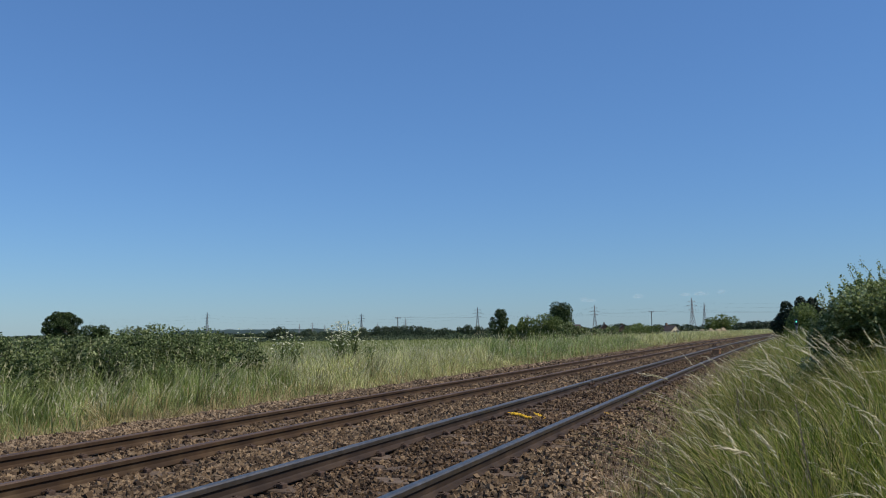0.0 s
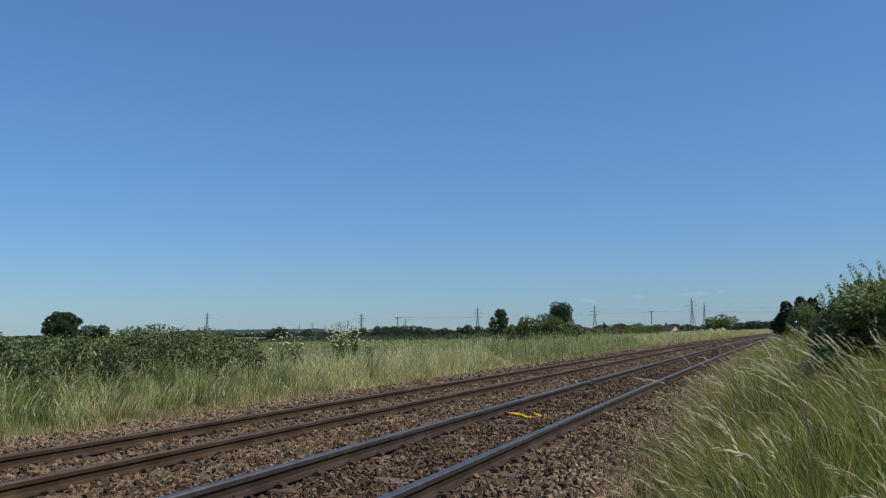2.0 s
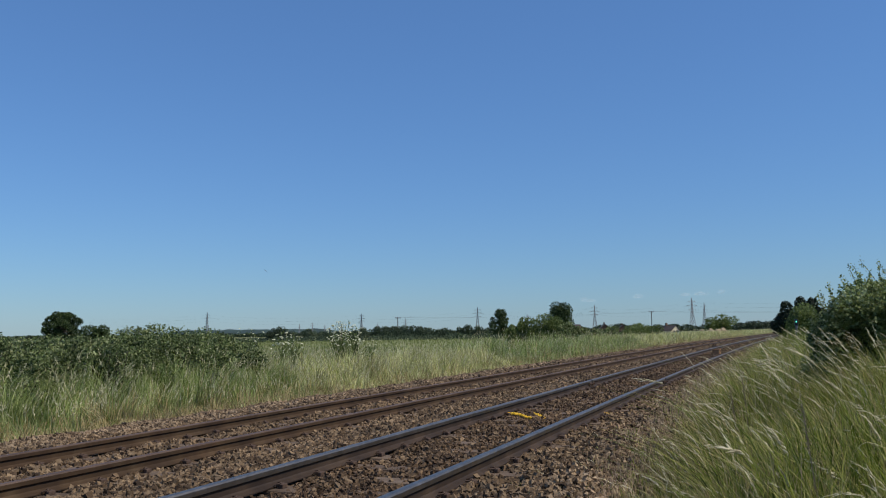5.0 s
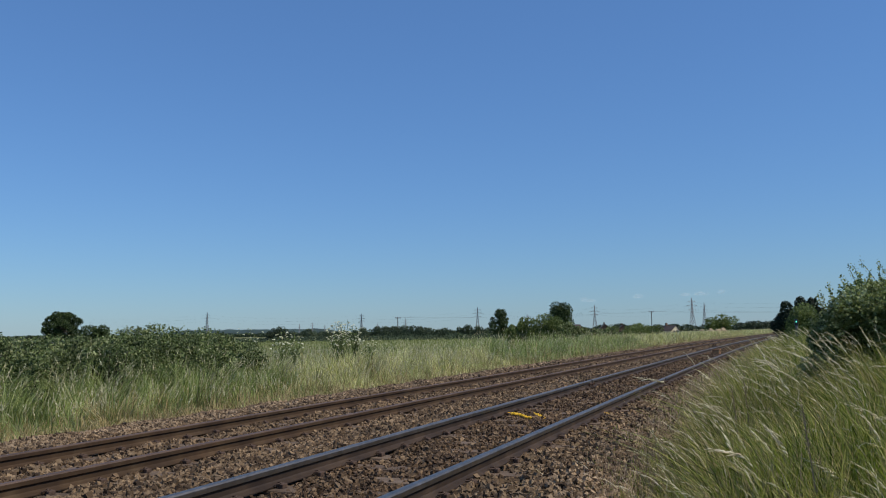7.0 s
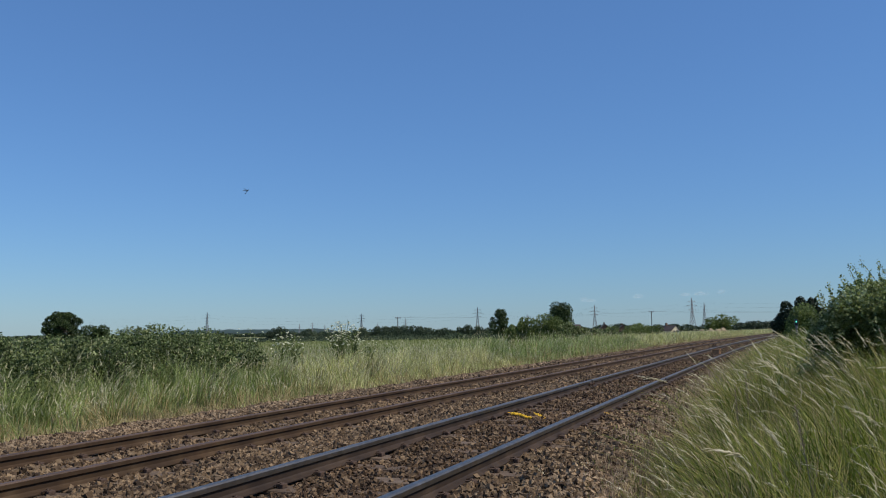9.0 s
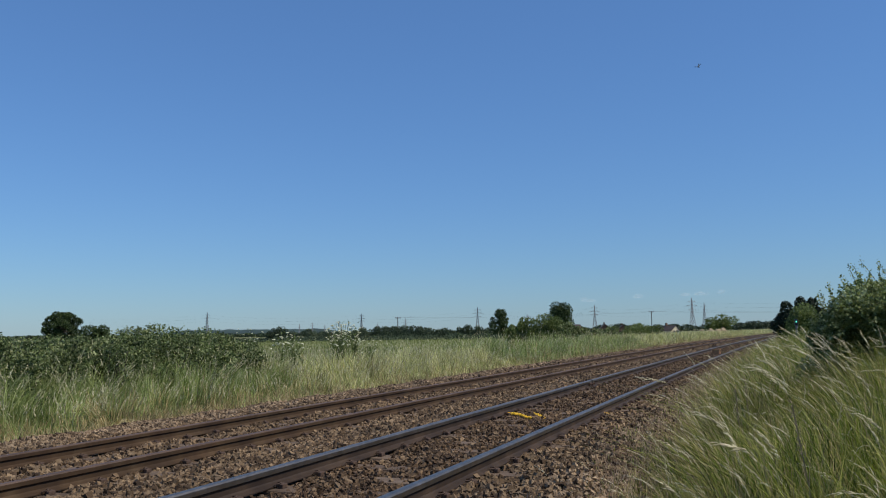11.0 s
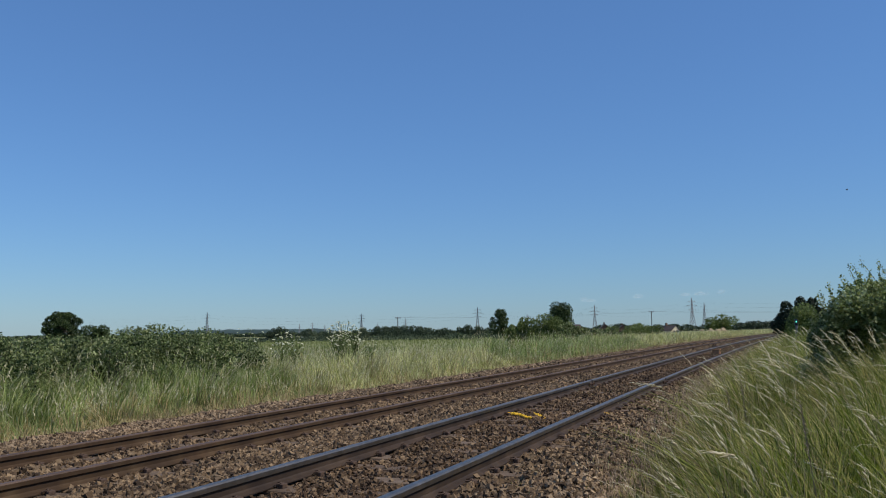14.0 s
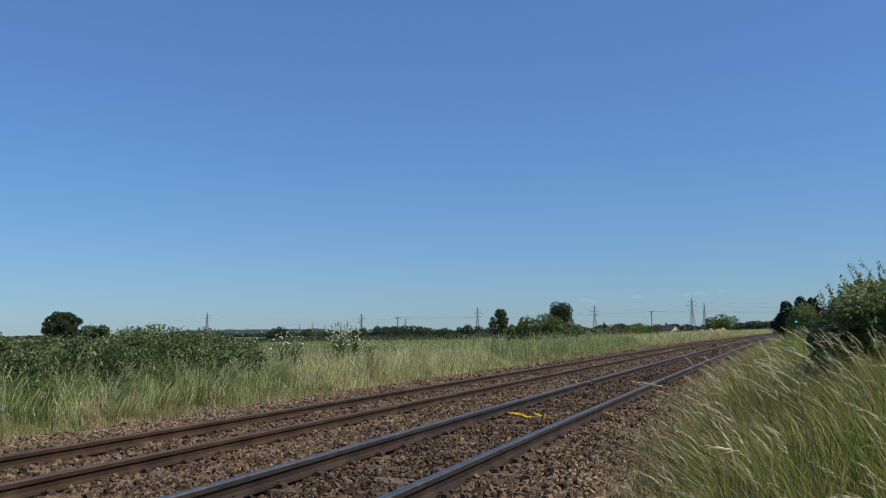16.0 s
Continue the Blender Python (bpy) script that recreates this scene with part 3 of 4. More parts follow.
def near_grass(cx, cy, rx, ry, count, thick=1.0, seeds=0.017):
    """One tuft of the near verge, with its origin at its foot so that it can sway."""
    foot = float(near_ground(np.array([cx]))[0])
    x = cx + rng.uniform(-rx, rx, count)
    y = cy + rng.uniform(-ry, ry, count)
    h = near_height(x, y) * rng.uniform(0.32, 1.08, count) * (0.92 + 0.3 * patchy(x, y, 0.8, 5.0))
    base = np.stack([x + bend(y) - cx, y - cy, near_ground(x) - foot], 1)
    # the wind bends everything towards the track
    stalk = rng.random(count) < (seeds if thick < 1.2 else seeds * 0.5) * np.interp(x, [-1.3, -0.6, 0.2], [0.15, 0.7, 1.0]) * np.interp(y, [3.5, 6.5], [0.4, 1.0])
    push = np.where(stalk, rng.normal(-0.2, 0.22, count), rng.normal(-0.01, 0.22, count) + 0.16 * patchy(x, y, 0.35, 8.0))
    stray = (rng.random(count) < 0.22) & ~stalk
    push = np.where(stray, rng.normal(-0.05, 0.5, count), push)
    lean = np.stack([push, rng.normal(0.0, 0.22, count) * np.where(stray, 2.0, 1.0)], 1) * h[:, None]
    h = np.where(stray, h * 0.85, h)
    h = np.where(stalk, np.minimum(h * rng.uniform(1.0, 1.3, count), np.where(x < 0.4, 1.5, 1.75)), h)
    edge = np.interp(x, [-1.5, -0.75], [1.0, 0.0])
    dry = rng.random(count) < np.interp(x, [-1.5, -0.8, 0.2], [0.85, 0.42, 0.16])
    dead = dry & (rng.random(count) < 0.25 + 0.7 * edge)
    wide = np.where(stalk, 0.0036, np.where(dead, 0.0052, np.where(stray, 0.013, 0.0095))) * rng.uniform(0.6, 1.4, count) * thick
    v, f, tip, way = blades(base, h, wide, lean, droop=0.4, straight=0.65)
    ix = np.repeat(np.where(dead, 3, np.where(dry | stalk, 1, 0)), 5)
    # feathery heads: spikelets one behind the other along the drooping end, a few of them large and pale
    heads, n_st = [], stalk.sum()
    unit = way[stalk] / np.maximum(np.linalg.norm(way[stalk], axis=1, keepdims=True), 1e-6)
    bold = rng.random(n_st) < 0.13
    long = np.where(bold, rng.uniform(0.18, 0.32, n_st), rng.uniform(0.06, 0.2, n_st))
    fat = np.where(bold, rng.uniform(1.3, 2.1, n_st), rng.uniform(0.5, 1.0, n_st))
    fall = rng.uniform(0.0, 0.9, n_st)
    bow = np.stack([-0.75 + rng.normal(0, 0.3, n_st), rng.normal(0, 0.3, n_st), -fall], 1) * rng.uniform(0.2, 1.2, (n_st, 1))
    s = tip[stalk] - unit * long[:, None] * 0.3
    for k in range(16):
        d = unit + bow * (k / 15) ** 0.8
        d /= np.linalg.norm(d, axis=1, keepdims=True)
        heads.append(spindles(s + rng.normal(0, 0.002, (n_st, 3)) * fat[:, None], d + rng.normal(0, 0.13, (n_st, 3)) + [0, 0, 0.1], long * rng.uniform(0.2, 0.32, n_st),
                              (0.0074 - 0.0036 * abs(k / 7.5 - 0.8)) * rng.uniform(0.5, 1.3, n_st) * thick ** 0.4 * fat))
        s = s + d * long[:, None] * 0.07
    sv, sf, _ = join(heads)
    v2, f2, _ = join([(v, f), (sv, sf)])
    ix = np.concatenate([ix, np.full(len(sf), 2)])
    return thing("grass_tuft", "tall green grass with pale seed heads bent by wind", "grass", kind="stuff", at=(cx, cy, foot),
                 group="near verge grass", data=mesh_of("grass_tuft", v2, f2, [M_LUSH, M_DRY, M_SEED, M_STRAW], ix))


rng = np.random.default_rng(104)
TUFTS = []
for iy in range(9):
    y = 3.6 + iy * 0.9
    for ix_ in range(8):
        x = -1.75 + ix_ * 0.55 + rng.uniform(-0.1, 0.1)
        if x > 0.3 * y - 0.2:
            continue
        count = int(np.interp(x, [-1.8, -1.2, -0.9, 0.2], [420, 760, 980, 1300]))
        TUFTS.append(near_grass(x, y, 0.42, 0.62, count))
for iy in range(10):
    y = 12.4 + iy * 2.6
    for ix_ in range(5):
        x = -2.25 + ix_ * 0.85 - iy * 0.03
        TUFTS.append(near_grass(x, y, 0.6, 1.5, int((260, 800, 900, 900, 700)[ix_]), thick=1.5))
for x in (0.35, 0.7, 1.05, 1.4):
    TUFTS.append(near_grass(x, 9.7, 0.32, 0.4, 1100, seeds=0.012))
for x, y in ((0.0, 9.8), (-0.1, 10.5), (0.2, 10.1), (0.45, 9.9)):
    TUFTS.append(near_grass(x, y, 0.3, 0.35, 600, seeds=0.012))
for x, y in ((0.6, -2.4), (1.6, -1.0), (-0.3, -3.6), (2.2, 0.8), (1.2, -3.4), (2.6, -2.2), (-0.6, -5.2), (0.6, -5.0), (1.9, -4.8), (2.8, 2.2)):
    TUFTS.append(near_grass(x, y, 0.6, 0.7, 500))
for iy in range(6):
    TUFTS.append(near_grass(-1.6, 42 + iy * 9, 1.7, 5.0, 2200, thick=3.2))

def turf():
    """Low mown grass where the verge is trodden."""
    n = 16000
    x, y = rng.uniform(-0.9, 5.5, n), rng.uniform(-7.0, 3.4, n)
    h = rng.uniform(0.06, 0.2, n) * (1 + 0.5 * patchy(x, y, 0.7, 2.0))
    v, f, _, _ = blades(np.stack([x, y, near_ground(x)], 1), h, np.full(n, 0.007), rng.normal(0, 0.06, (n, 2)))
    thing("turf", "short trodden green grass on the verge", "grass", kind="stuff", data=mesh_of("turf", v, f, [M_LUSH, M_DRY], np.repeat((rng.random(n) < 0.25).astype(int), 5)))


turf()


def dock(x, y, tall, z, mat, label):
    """A stiff stalk with a dark brown seed spike."""
    ob = thing("dock_plant", label, "wild plant", group="dock plants", at=(x, y, z))
    piece("stem", bars_mesh("stem", [((0, 0, 0), (-0.02, 0.01, tall * 0.5), 0.011), ((-0.02, 0.01, tall * 0.5), (-0.07, 0.02, tall * 0.95), 0.008)], mat), ob)
    n = 46
    t = rng.random(n)
    p = np.stack([-0.045 - 0.03 * t, 0.015 + 0 * t, tall * (0.72 + 0.26 * t)], 1) + rng.normal(0, 0.009, (n, 3))
    v, f = spindles(p, rng.normal(0, 0.5, (n, 3)) + [0, 0, 1], rng.uniform(0.02, 0.035, n), rng.uniform(0.004, 0.008, n))
    piece("seed_spike", mesh_of("seed_spike", v, f, mat), ob)["kind"] = "stuff"
    return ob


for x, y, tall in ((-0.36, 8.0, 1.22), (-0.3, 8.7, 1.3), (0.19, 5.6, 1.3)):
    TUFTS.append(dock(x, y, tall, float(near_ground(np.array([x]))[0]), M_STRAW, "stiff dry stalk with a pale brown seed spike"))
for x, y, tall in ((-14.93, 27.14, 2.08), (-14.71, 27.47, 2.13)):
    PATCHES.append(dock(x, y, tall, -0.7, M_DOCK, "stiff dock stalk with a dark brown seed spike"))

# ---- hedges and bushes ----


def bush(name, label, category, lobes, count, size, mat, base=None, group=""):
    ob = thing(name, label, category, group=group)
    p = lobes_points(lobes, count)
    p[:, 2] = np.maximum(p[:, 2], -0.6)
    v, f = leaves(p, rng.uniform(0.6, 1.3, count) * size)
    piece("crown", mesh_of("crown", v, f, mat), ob)
    bars = []
    for lx, ly, lz, rx, ry, rz in [q for q in lobes if q[3] > 0.21][::3]:
        foot = np.array([lx, ly, -0.6 if base is None else base])
        for k in range(3):
            end = np.array([lx, ly, lz]) + rng.normal(0, 0.4, 3) * [rx, ry, rz * 0.5]
            bars.append((foot + rng.normal(0, 0.15, 3) * [1, 1, 0], end, 0.016 * max(1.0, rz)))
    piece("branches", bars_mesh("branches", bars, M_BARK), ob)["kind"] = "stuff"
    return ob


rng = np.random.default_rng(105)


def hedge_top(y):
    return float(np.interp(y, [-1, 12, 15.9, 16.4, 17.0, 17.7, 18.4, 19.2, 20.0, 20.8, 21.4], [1.12, 1.15, 1.14, 1.34, 1.42, 1.34, 1.17, 1.32, 1.12, 0.85, 0.5]))


lobes = []
for i in range(54):
    y = -1 + 22 * (i + rng.random()) / 54
    r = rng.uniform(0.35, 0.55)
    lobes.append((-14.6 + rng.uniform(-0.9, 0.6), y, rng.uniform(0.0, max(0.05, hedge_top(y) - r)), rng.uniform(0.5, 0.9), rng.uniform(0.5, 0.9), r))
for i in range(46):
    y = -0.8 + 22 * i / 45
    lobes.append((-14.5, y, hedge_top(y) - 0.45, 0.7, 0.5, 0.45 * rng.uniform(0.9, 1.08)))
for i in range(210):
    y, r = -0.5 + 21.6 * rng.random(), rng.uniform(0.16, 0.34, 3)
    lobes.append((-14.6 + rng.uniform(0.2, 1.1), y, rng.uniform(-0.3, max(0.0, hedge_top(y) - r[2])), *r))
bramble = bush("bramble_hedge", "dense dark green bramble thicket beside the railway", "hedge", lobes, 105000, 0.068, M_LEAF)


def sprigs(parent, starts, mat_leaf, height, leaf):
    """Short leafy tips along the top of a hedge, joined as one loose fringe."""
    p = []
    for s in starts:
        d = np.array([rng.normal(0, 0.3), rng.normal(0.1, 0.3), 1.0])
        h = height * rng.uniform(0.4, 1.2)
        p.append(np.array(s) + d * h * rng.random((16, 1)) + rng.normal(0, 0.03, (16, 3)))
    p = np.concatenate(p)
    v, f = leaves(p, rng.uniform(0.6, 1.2, len(p)) * leaf)
    piece("leafy_fringe", mesh_of("leafy_fringe", v, f, mat_leaf), parent)


sprigs(bramble, [(l[0] + rng.uniform(-0.6, 0.6) * l[3], l[1] + rng.uniform(-0.7, 0.7) * l[4], l[2] + l[5] * 0.75) for l in lobes for k in range(5) if l[2] + l[5] > hedge_top(l[1]) - 0.12], M_LEAF, 0.12, 0.055)

p = np.array([lobes[i][:3] for i in rng.integers(0, len(lobes), 90)]) + rng.normal(0, 0.12, (90, 3)) + [0.3, 0, 0.1]
v, f = leaves(p, rng.uniform(0.03, 0.05, len(p)), 0.4)
piece("blossom", mesh_of("blossom", v, f, M_UMBEL), bramble, "scattered pale blossom")["kind"] = "stuff"


def shoots(parent, starts, mat_leaf, height, lean, leaf, per=22):
    """Upright shoots that stick out of a bush, with leaves along them."""
    for s in starts:
        h = height * rng.uniform(0.6, 1.2)
        d = np.array([rng.normal(lean[0], 0.16), rng.normal(lean[1], 0.12), 1.0])
        pts = [np.array(s) + d * h * t + np.array([lean[0], lean[1], 0]) * h * t * t * 0.4 for t in np.linspace(0, 1, 6)]
        bars = [(a, b, 0.006 * (1 - 0.14 * i)) for i, (a, b) in enumerate(zip(pts, pts[1:]))]
        ob = piece("shoot", bars_mesh("shoot", bars, M_BARK), parent)
        t = rng.uniform(0.1, 1.0, per)
        p = np.array([np.array(s) + d * h * q + np.array([lean[0], lean[1], 0]) * h * q * q * 0.4 for q in t]) + rng.normal(0, 0.015, (per, 3))
        v, f = leaves(p, rng.uniform(0.6, 1.2, per) * leaf)
        piece("leaves", mesh_of("leaves", v, f, mat_leaf), ob)


rng = np.random.default_rng(106)


def haw_top(x):
    return float(np.interp(x, [0.1, 0.43, 0.6, 0.74, 0.98, 1.14, 1.6, 2.6, 3.4], [0.9, 1.36, 1.52, 1.66, 1.71, 1.7, 1.55, 1.3, 1.0]))


lobes = []
for i in range(26):
    x, r = rng.uniform(0.55, 1.5), rng.uniform(0.22, 0.34)
    lobes.append((x, 11.1 + rng.uniform(-0.2, 0.7), rng.uniform(-0.3, haw_top(x - r * 0.7) - r * 1.1), r, r, r))
for i in range(150):
    x, r = 0.26 + 1.5 * rng.random() ** 1.3, rng.uniform(0.09, 0.21, 3)
    lobes.append((x, 10.7 + rng.uniform(-0.35, 0.4), haw_top(x - 0.06) - r[2] - 1.8 * rng.random(), *r))
for i in range(46):
    x, r = 0.5 + 1.2 * rng.random(), rng.uniform(0.12, 0.2)
    lobes.append((x, 10.8 + rng.uniform(-0.3, 0.4), haw_top(x - 0.05) - r * rng.uniform(1.0, 1.8), r, r, r))
haw = bush("hawthorn_bush", "wild hawthorn bush with upright shoots in tall grass", "bush", lobes, 72000, 0.04, M_HAW)
shoots(haw, [(x, 10.7 + rng.uniform(-0.3, 0.4), haw_top(x) - 0.12) for x in (0.36, 0.42, 0.5, 0.58, 0.66, 0.72, 0.8, 0.86, 0.93, 1.0, 1.08, 1.2, 1.3, 1.4, 1.5)],
       M_HAW, 0.17, (-0.16, 0.0), 0.034, 50)
shoots(haw, [(x, 10.6 + rng.uniform(-0.2, 0.3), haw_top(x) - 0.06) for x in (0.5, 0.56, 0.82, 0.9, 1.0, 1.06, 1.16)], M_HAW, 0.21, (-0.22, 0.0), 0.026, 40)
bush("shrub", "rounded mid-green shrub beside the line", "shrub", [(1.0 + 0.75 * math.cos(k * 2.4) * (k / 16) ** 0.5, 40 + 0.9 * math.sin(k * 2.4) * (k / 16) ** 0.5, 1.75 - 1.9 * k / 16, 0.45, 0.45, 0.42) for k in range(17)] + [(3.2, 40, 0.6, 1.4, 1.5, 1.2), (0.75, 37.2, 0.2, 0.6, 0.5, 0.85)], 15000, 0.1, M_SHRUB, group="line-side shrubs")


def tree(name, label, at, height, lobes, count, leaf, mat, trunk=0.35, group="trees"):
    """A tapered trunk, limbs to every mass of leaves, and a broken crown."""
    ob = thing(name, label, "tree", group=group, at=at)
    bm = bmesh.new()
    add_bar(bm, (0, 0, -0.2), (0.1, 0, height * 0.3), trunk * 2, 8, trunk * 1.4)
    add_bar(bm, (0.1, 0, height * 0.3), (-0.1, 0.1, height * 0.75), trunk * 1.4, 7, trunk * 0.4)
    for l in lobes:
        add_bar(bm, (0.05, 0, height * rng.uniform(0.22, 0.45)), l[:3], trunk * 0.5, 5, trunk * 0.12)
    part("trunk", bm, M_BARK, ob)
    v, f = leaves(lobes_points(lobes, count, 0.45), rng.uniform(0.6, 1.4, count) * leaf, up=0.2)
    piece("crown", mesh_of("crown", v, f, mat), ob)
    return ob


def crown_lobes(n, wide, low, high, top_narrow=0.6):
    """Leaf masses spread evenly up a crown that swells in its middle and narrows towards the top."""
    out = []
    for i in range(n):
        t = (i + 0.5) / n
        r = wide * math.sin(math.pi * (0.25 + (0.72 - 0.2 * top_narrow) * t)) * (0.25 + 0.5 * ((i * 7) % 5) / 4)
        a = i * 2.4 + rng.uniform(-0.4, 0.4)
        s = wide * rng.uniform(0.24, 0.4)
        out.append((math.cos(a) * r, math.sin(a) * r, low + (high - low) * t, s, s, s * 0.8))
    return out


def dome_lobes(n, wide, low, high):
    """Leaf masses over a broad round-topped crown."""
    out = []
    for i in range(n):
        t = (i + 0.5) / n
        r = wide * math.sqrt(max(0.0, 1 - (abs(t - 0.35) / 0.68) ** 2.2)) * (0.35 + 0.65 * ((i * 5) % 7) / 6)
        a = i * 2.4 + rng.uniform(-0.4, 0.4)
        s = rng.uniform(0.75, 1.5)
        out.append((math.cos(a) * r, math.sin(a) * r, low + (high - low) * t, s, s, s * 0.75))
    return out


rng = np.random.default_rng(107)
tree("oak_tree", "broad dark oak standing alone beyond the hedge", (-183.2, 180.2, -1.0), 9.6, dome_lobes(44, 4.9, 1.7, 8.3), 12000, 0.4, M_TREE, 0.5)
tree("field_tree", "slim upright dark green tree", (-75.9, 238.2, -0.9), 8.4, crown_lobes(26, 3.5, 0.4, 7.8, 0.45), 4800, 0.4, M_TREE, 0.25)
tree("field_tree", "rounded dark green tree behind bushes", (-54.6, 223.7, -0.9), 8.6, crown_lobes(34, 4.9, 0.4, 8.2, 0.6), 7600, 0.42, M_TREE, 0.3)
for x, y, top, w, lab in ((-27.0, 95.6, 2.9, 1.4, "leafy green bush above the grass"), (-25.0, 96.9, 3.2, 1.6, "leafy green bush above the grass"), (-20.5, 92.8, 1.7, 1.3, "low green bush with pale flowers"),
                          (-21.8, 94.0, 2.2, 1.2, "low green bush with pale flowers"), (-18.8, 97, 1.4, 1.0, "low dark bush above the grass"), (-28.7, 95, 2.0, 0.9, "small leafy bush above the grass")):
    bush("bush", lab, "bush", [(x + rng.uniform(-w, w) * 0.95 * (1.1 - 0.5 * k / 20), y + rng.uniform(-1, 1), -0.4 + (top - 0.1) * k / 20, w * rng.uniform(0.28, 0.5), w * 0.5, rng.uniform(0.35, 0.6)) for k in range(20)],
         4200, 0.19, M_SHRUB if "leafy" in lab else M_LEAF, base=-0.8, group="verge bushes")
bush("bush", "bright green bush beside the distant line", "bush", [(-10.6 + rng.uniform(-2.4, 2.4), 173 + rng.uniform(-2, 2), 0.2 + 2.4 * rng.random(), 1.2, 1.2, 0.8) for k in range(18)] + [(-10.5, 173, 3.0, 1.3, 1.3, 0.8)],
     4200, 0.3, M_SHRUB, base=-0.9, group="verge bushes")
for x, y, w, h in ((-17.5, 100, 2.2, 1.45), (-15.8, 108, 2.0, 1.5), (-14.6, 104, 1.6, 1.3)):
    bush("nettle_patch", "bright green nettle patch in the verge", "nettles", [(x + rng.uniform(-w, w), y + rng.uniform(-2, 2), rng.uniform(-0.2, h), 0.8, 0.8, 0.5) for k in range(9)], 2200, 0.18, M_SHRUB, base=-0.8, group="nettles")
for at, w, h in (((-85.0, 90.0, -0.9), 2.7, 2.9), ((-112, 83.5, -0.9), 2.6, 2.4), ((-105, 92, -0.9), 2.2, 1.8)):
    tree("field_tree", "small round tree showing above the hedge", at, h, crown_lobes(14, w, 0.5, h, 0.7), 2600, 0.3, M_TREE, 0.15)
tree("evergreen_tree", "very dark evergreen behind the hawthorn", (1.0, 70, -0.7), 4.0, [(rng.uniform(-1.0, 1.7) + 0.2 * k / 18, rng.uniform(-1, 1), 0.8 + 2.4 * k / 18, 0.6, 0.6, 0.6) for k in range(18)] + [(-0.5, 0, 3.2, 0.45, 0.5, 0.6), (0.5, 0, 3.55, 0.4, 0.5, 0.55), (1.3, 0, 3.5, 0.4, 0.5, 0.5), (-1.2, 0, 1.9, 0.5, 0.6, 0.6)], 15000, 0.18, M_YEW, 0.25)


def woods(name, label, spots, size, mat):
    """Uneven far belts of trees: spots of (x, y, radius, top)."""
    p, s = [], []
    for x, y, r, top in spots:
        n = int(80 * r)
        q = lobes_points([(x, y, top * 0.45 - 0.8, r, r, top * 0.55 + 0.4)], n, 0.6)
        p.append(q)
        s.append(np.full(n, size * (0.6 + 0.12 * r)))
    p, s = np.concatenate(p), np.concatenate(s)
    v, f = leaves(p, s * rng.uniform(0.6, 1.4, len(p)), 0.3)
    return thing(name, label, "woodland", kind="stuff", data=mesh_of(name, v, f, mat))


def polar(bearing, d):
    """Plan place at a bearing in degrees left of the line."""
    return -math.sin(radians(bearing)) * d, math.cos(radians(bearing)) * d


rng = np.random.default_rng(108)
spots = []
for i in range(420):
    b = rng.uniform(7, 52)
    d = rng.uniform(205, 235)
    x, y = polar(b, d)
    spots.append((x, y, rng.uniform(0.9, 2.0), 0.35 + 0.5 * max(0.0, 0.4 + noise.noise((b * 0.9, 1, 0))) * (b < 29) + rng.uniform(0, 0.35)))
heads = []
# round-headed trees that stand in and behind the hedgerow
for x, y, top, r in [(-160.1, 253.7, 2.8, 2.1), (-162.9, 251.9, 1.2, 1.7), (-157.0, 255.6, 1.1, 2.1), (-151.9, 258.7, 1.7, 2.4), (-147.3, 261.4, 1.1, 2.4), (-142.6, 264.0, 0.9, 2.1), (-138.4, 266.2, 1.1, 2.1), (-134.8, 268.0, 2.1, 2.1), (-130.8, 270.0, 2.2, 2.1), (-128.4, 271.1, 2.2, 1.7), (-125.9, 272.3, 2.3, 1.7), (-121.9, 274.1, 3.1, 2.9), (-117.5, 276.0, 2.1, 2.1), (-115.0, 277.1, 1.9, 2.4), (-109.6, 279.2, 1.7, 2.7), (-104.9, 281.1, 1.7, 1.4), (-101.6, 282.3, 2.4, 2.1), (-98.8, 283.3, 2.1, 1.5), (-95.2, 284.5, 1.3, 2.4)]:
    for k in range(7):
        u = rng.uniform(-0.75, 0.75)
        heads.append((x + u * r, y + rng.normal(0, 1), top + 1.05 - r * 0.55 - 0.7 * abs(u) * r * rng.uniform(0.6, 1.0), r * 0.55, r * 0.55, r * 0.55))
    heads += [(x, y, top - r * 1.3, r, r, r * 0.9), (x, y, -0.2, r * 1.2, r, 1.3)]
woods("field_hedgerow", "dark hedgerow along the far side of the field", spots, 0.34, M_WOODS)
p = lobes_points(heads, 26000, 0.5)
v, f = leaves(p, rng.uniform(0.3, 0.62, len(p)), 0.2)
thing("tree_belt", "round-headed dark trees behind the far hedgerow", "woodland", kind="stuff", data=mesh_of("tree_belt", v, f, M_WOODS))
spots = []
for i in range(200):
    b = rng.uniform(-3, 50)
    d = rng.uniform(560, 680)
    x, y = polar(b, d)
    spots.append((x, y, rng.uniform(3, 6), rng.uniform(1.3, 2.3) if b > 17.5 else rng.uniform(2.4, 4.2) + 4.0 * max(0.0, noise.noise((b * 0.35, 0, 0)))))
woods("distant_woods", "low distant woodland on the horizon", spots, 1.1, M_WOODS)


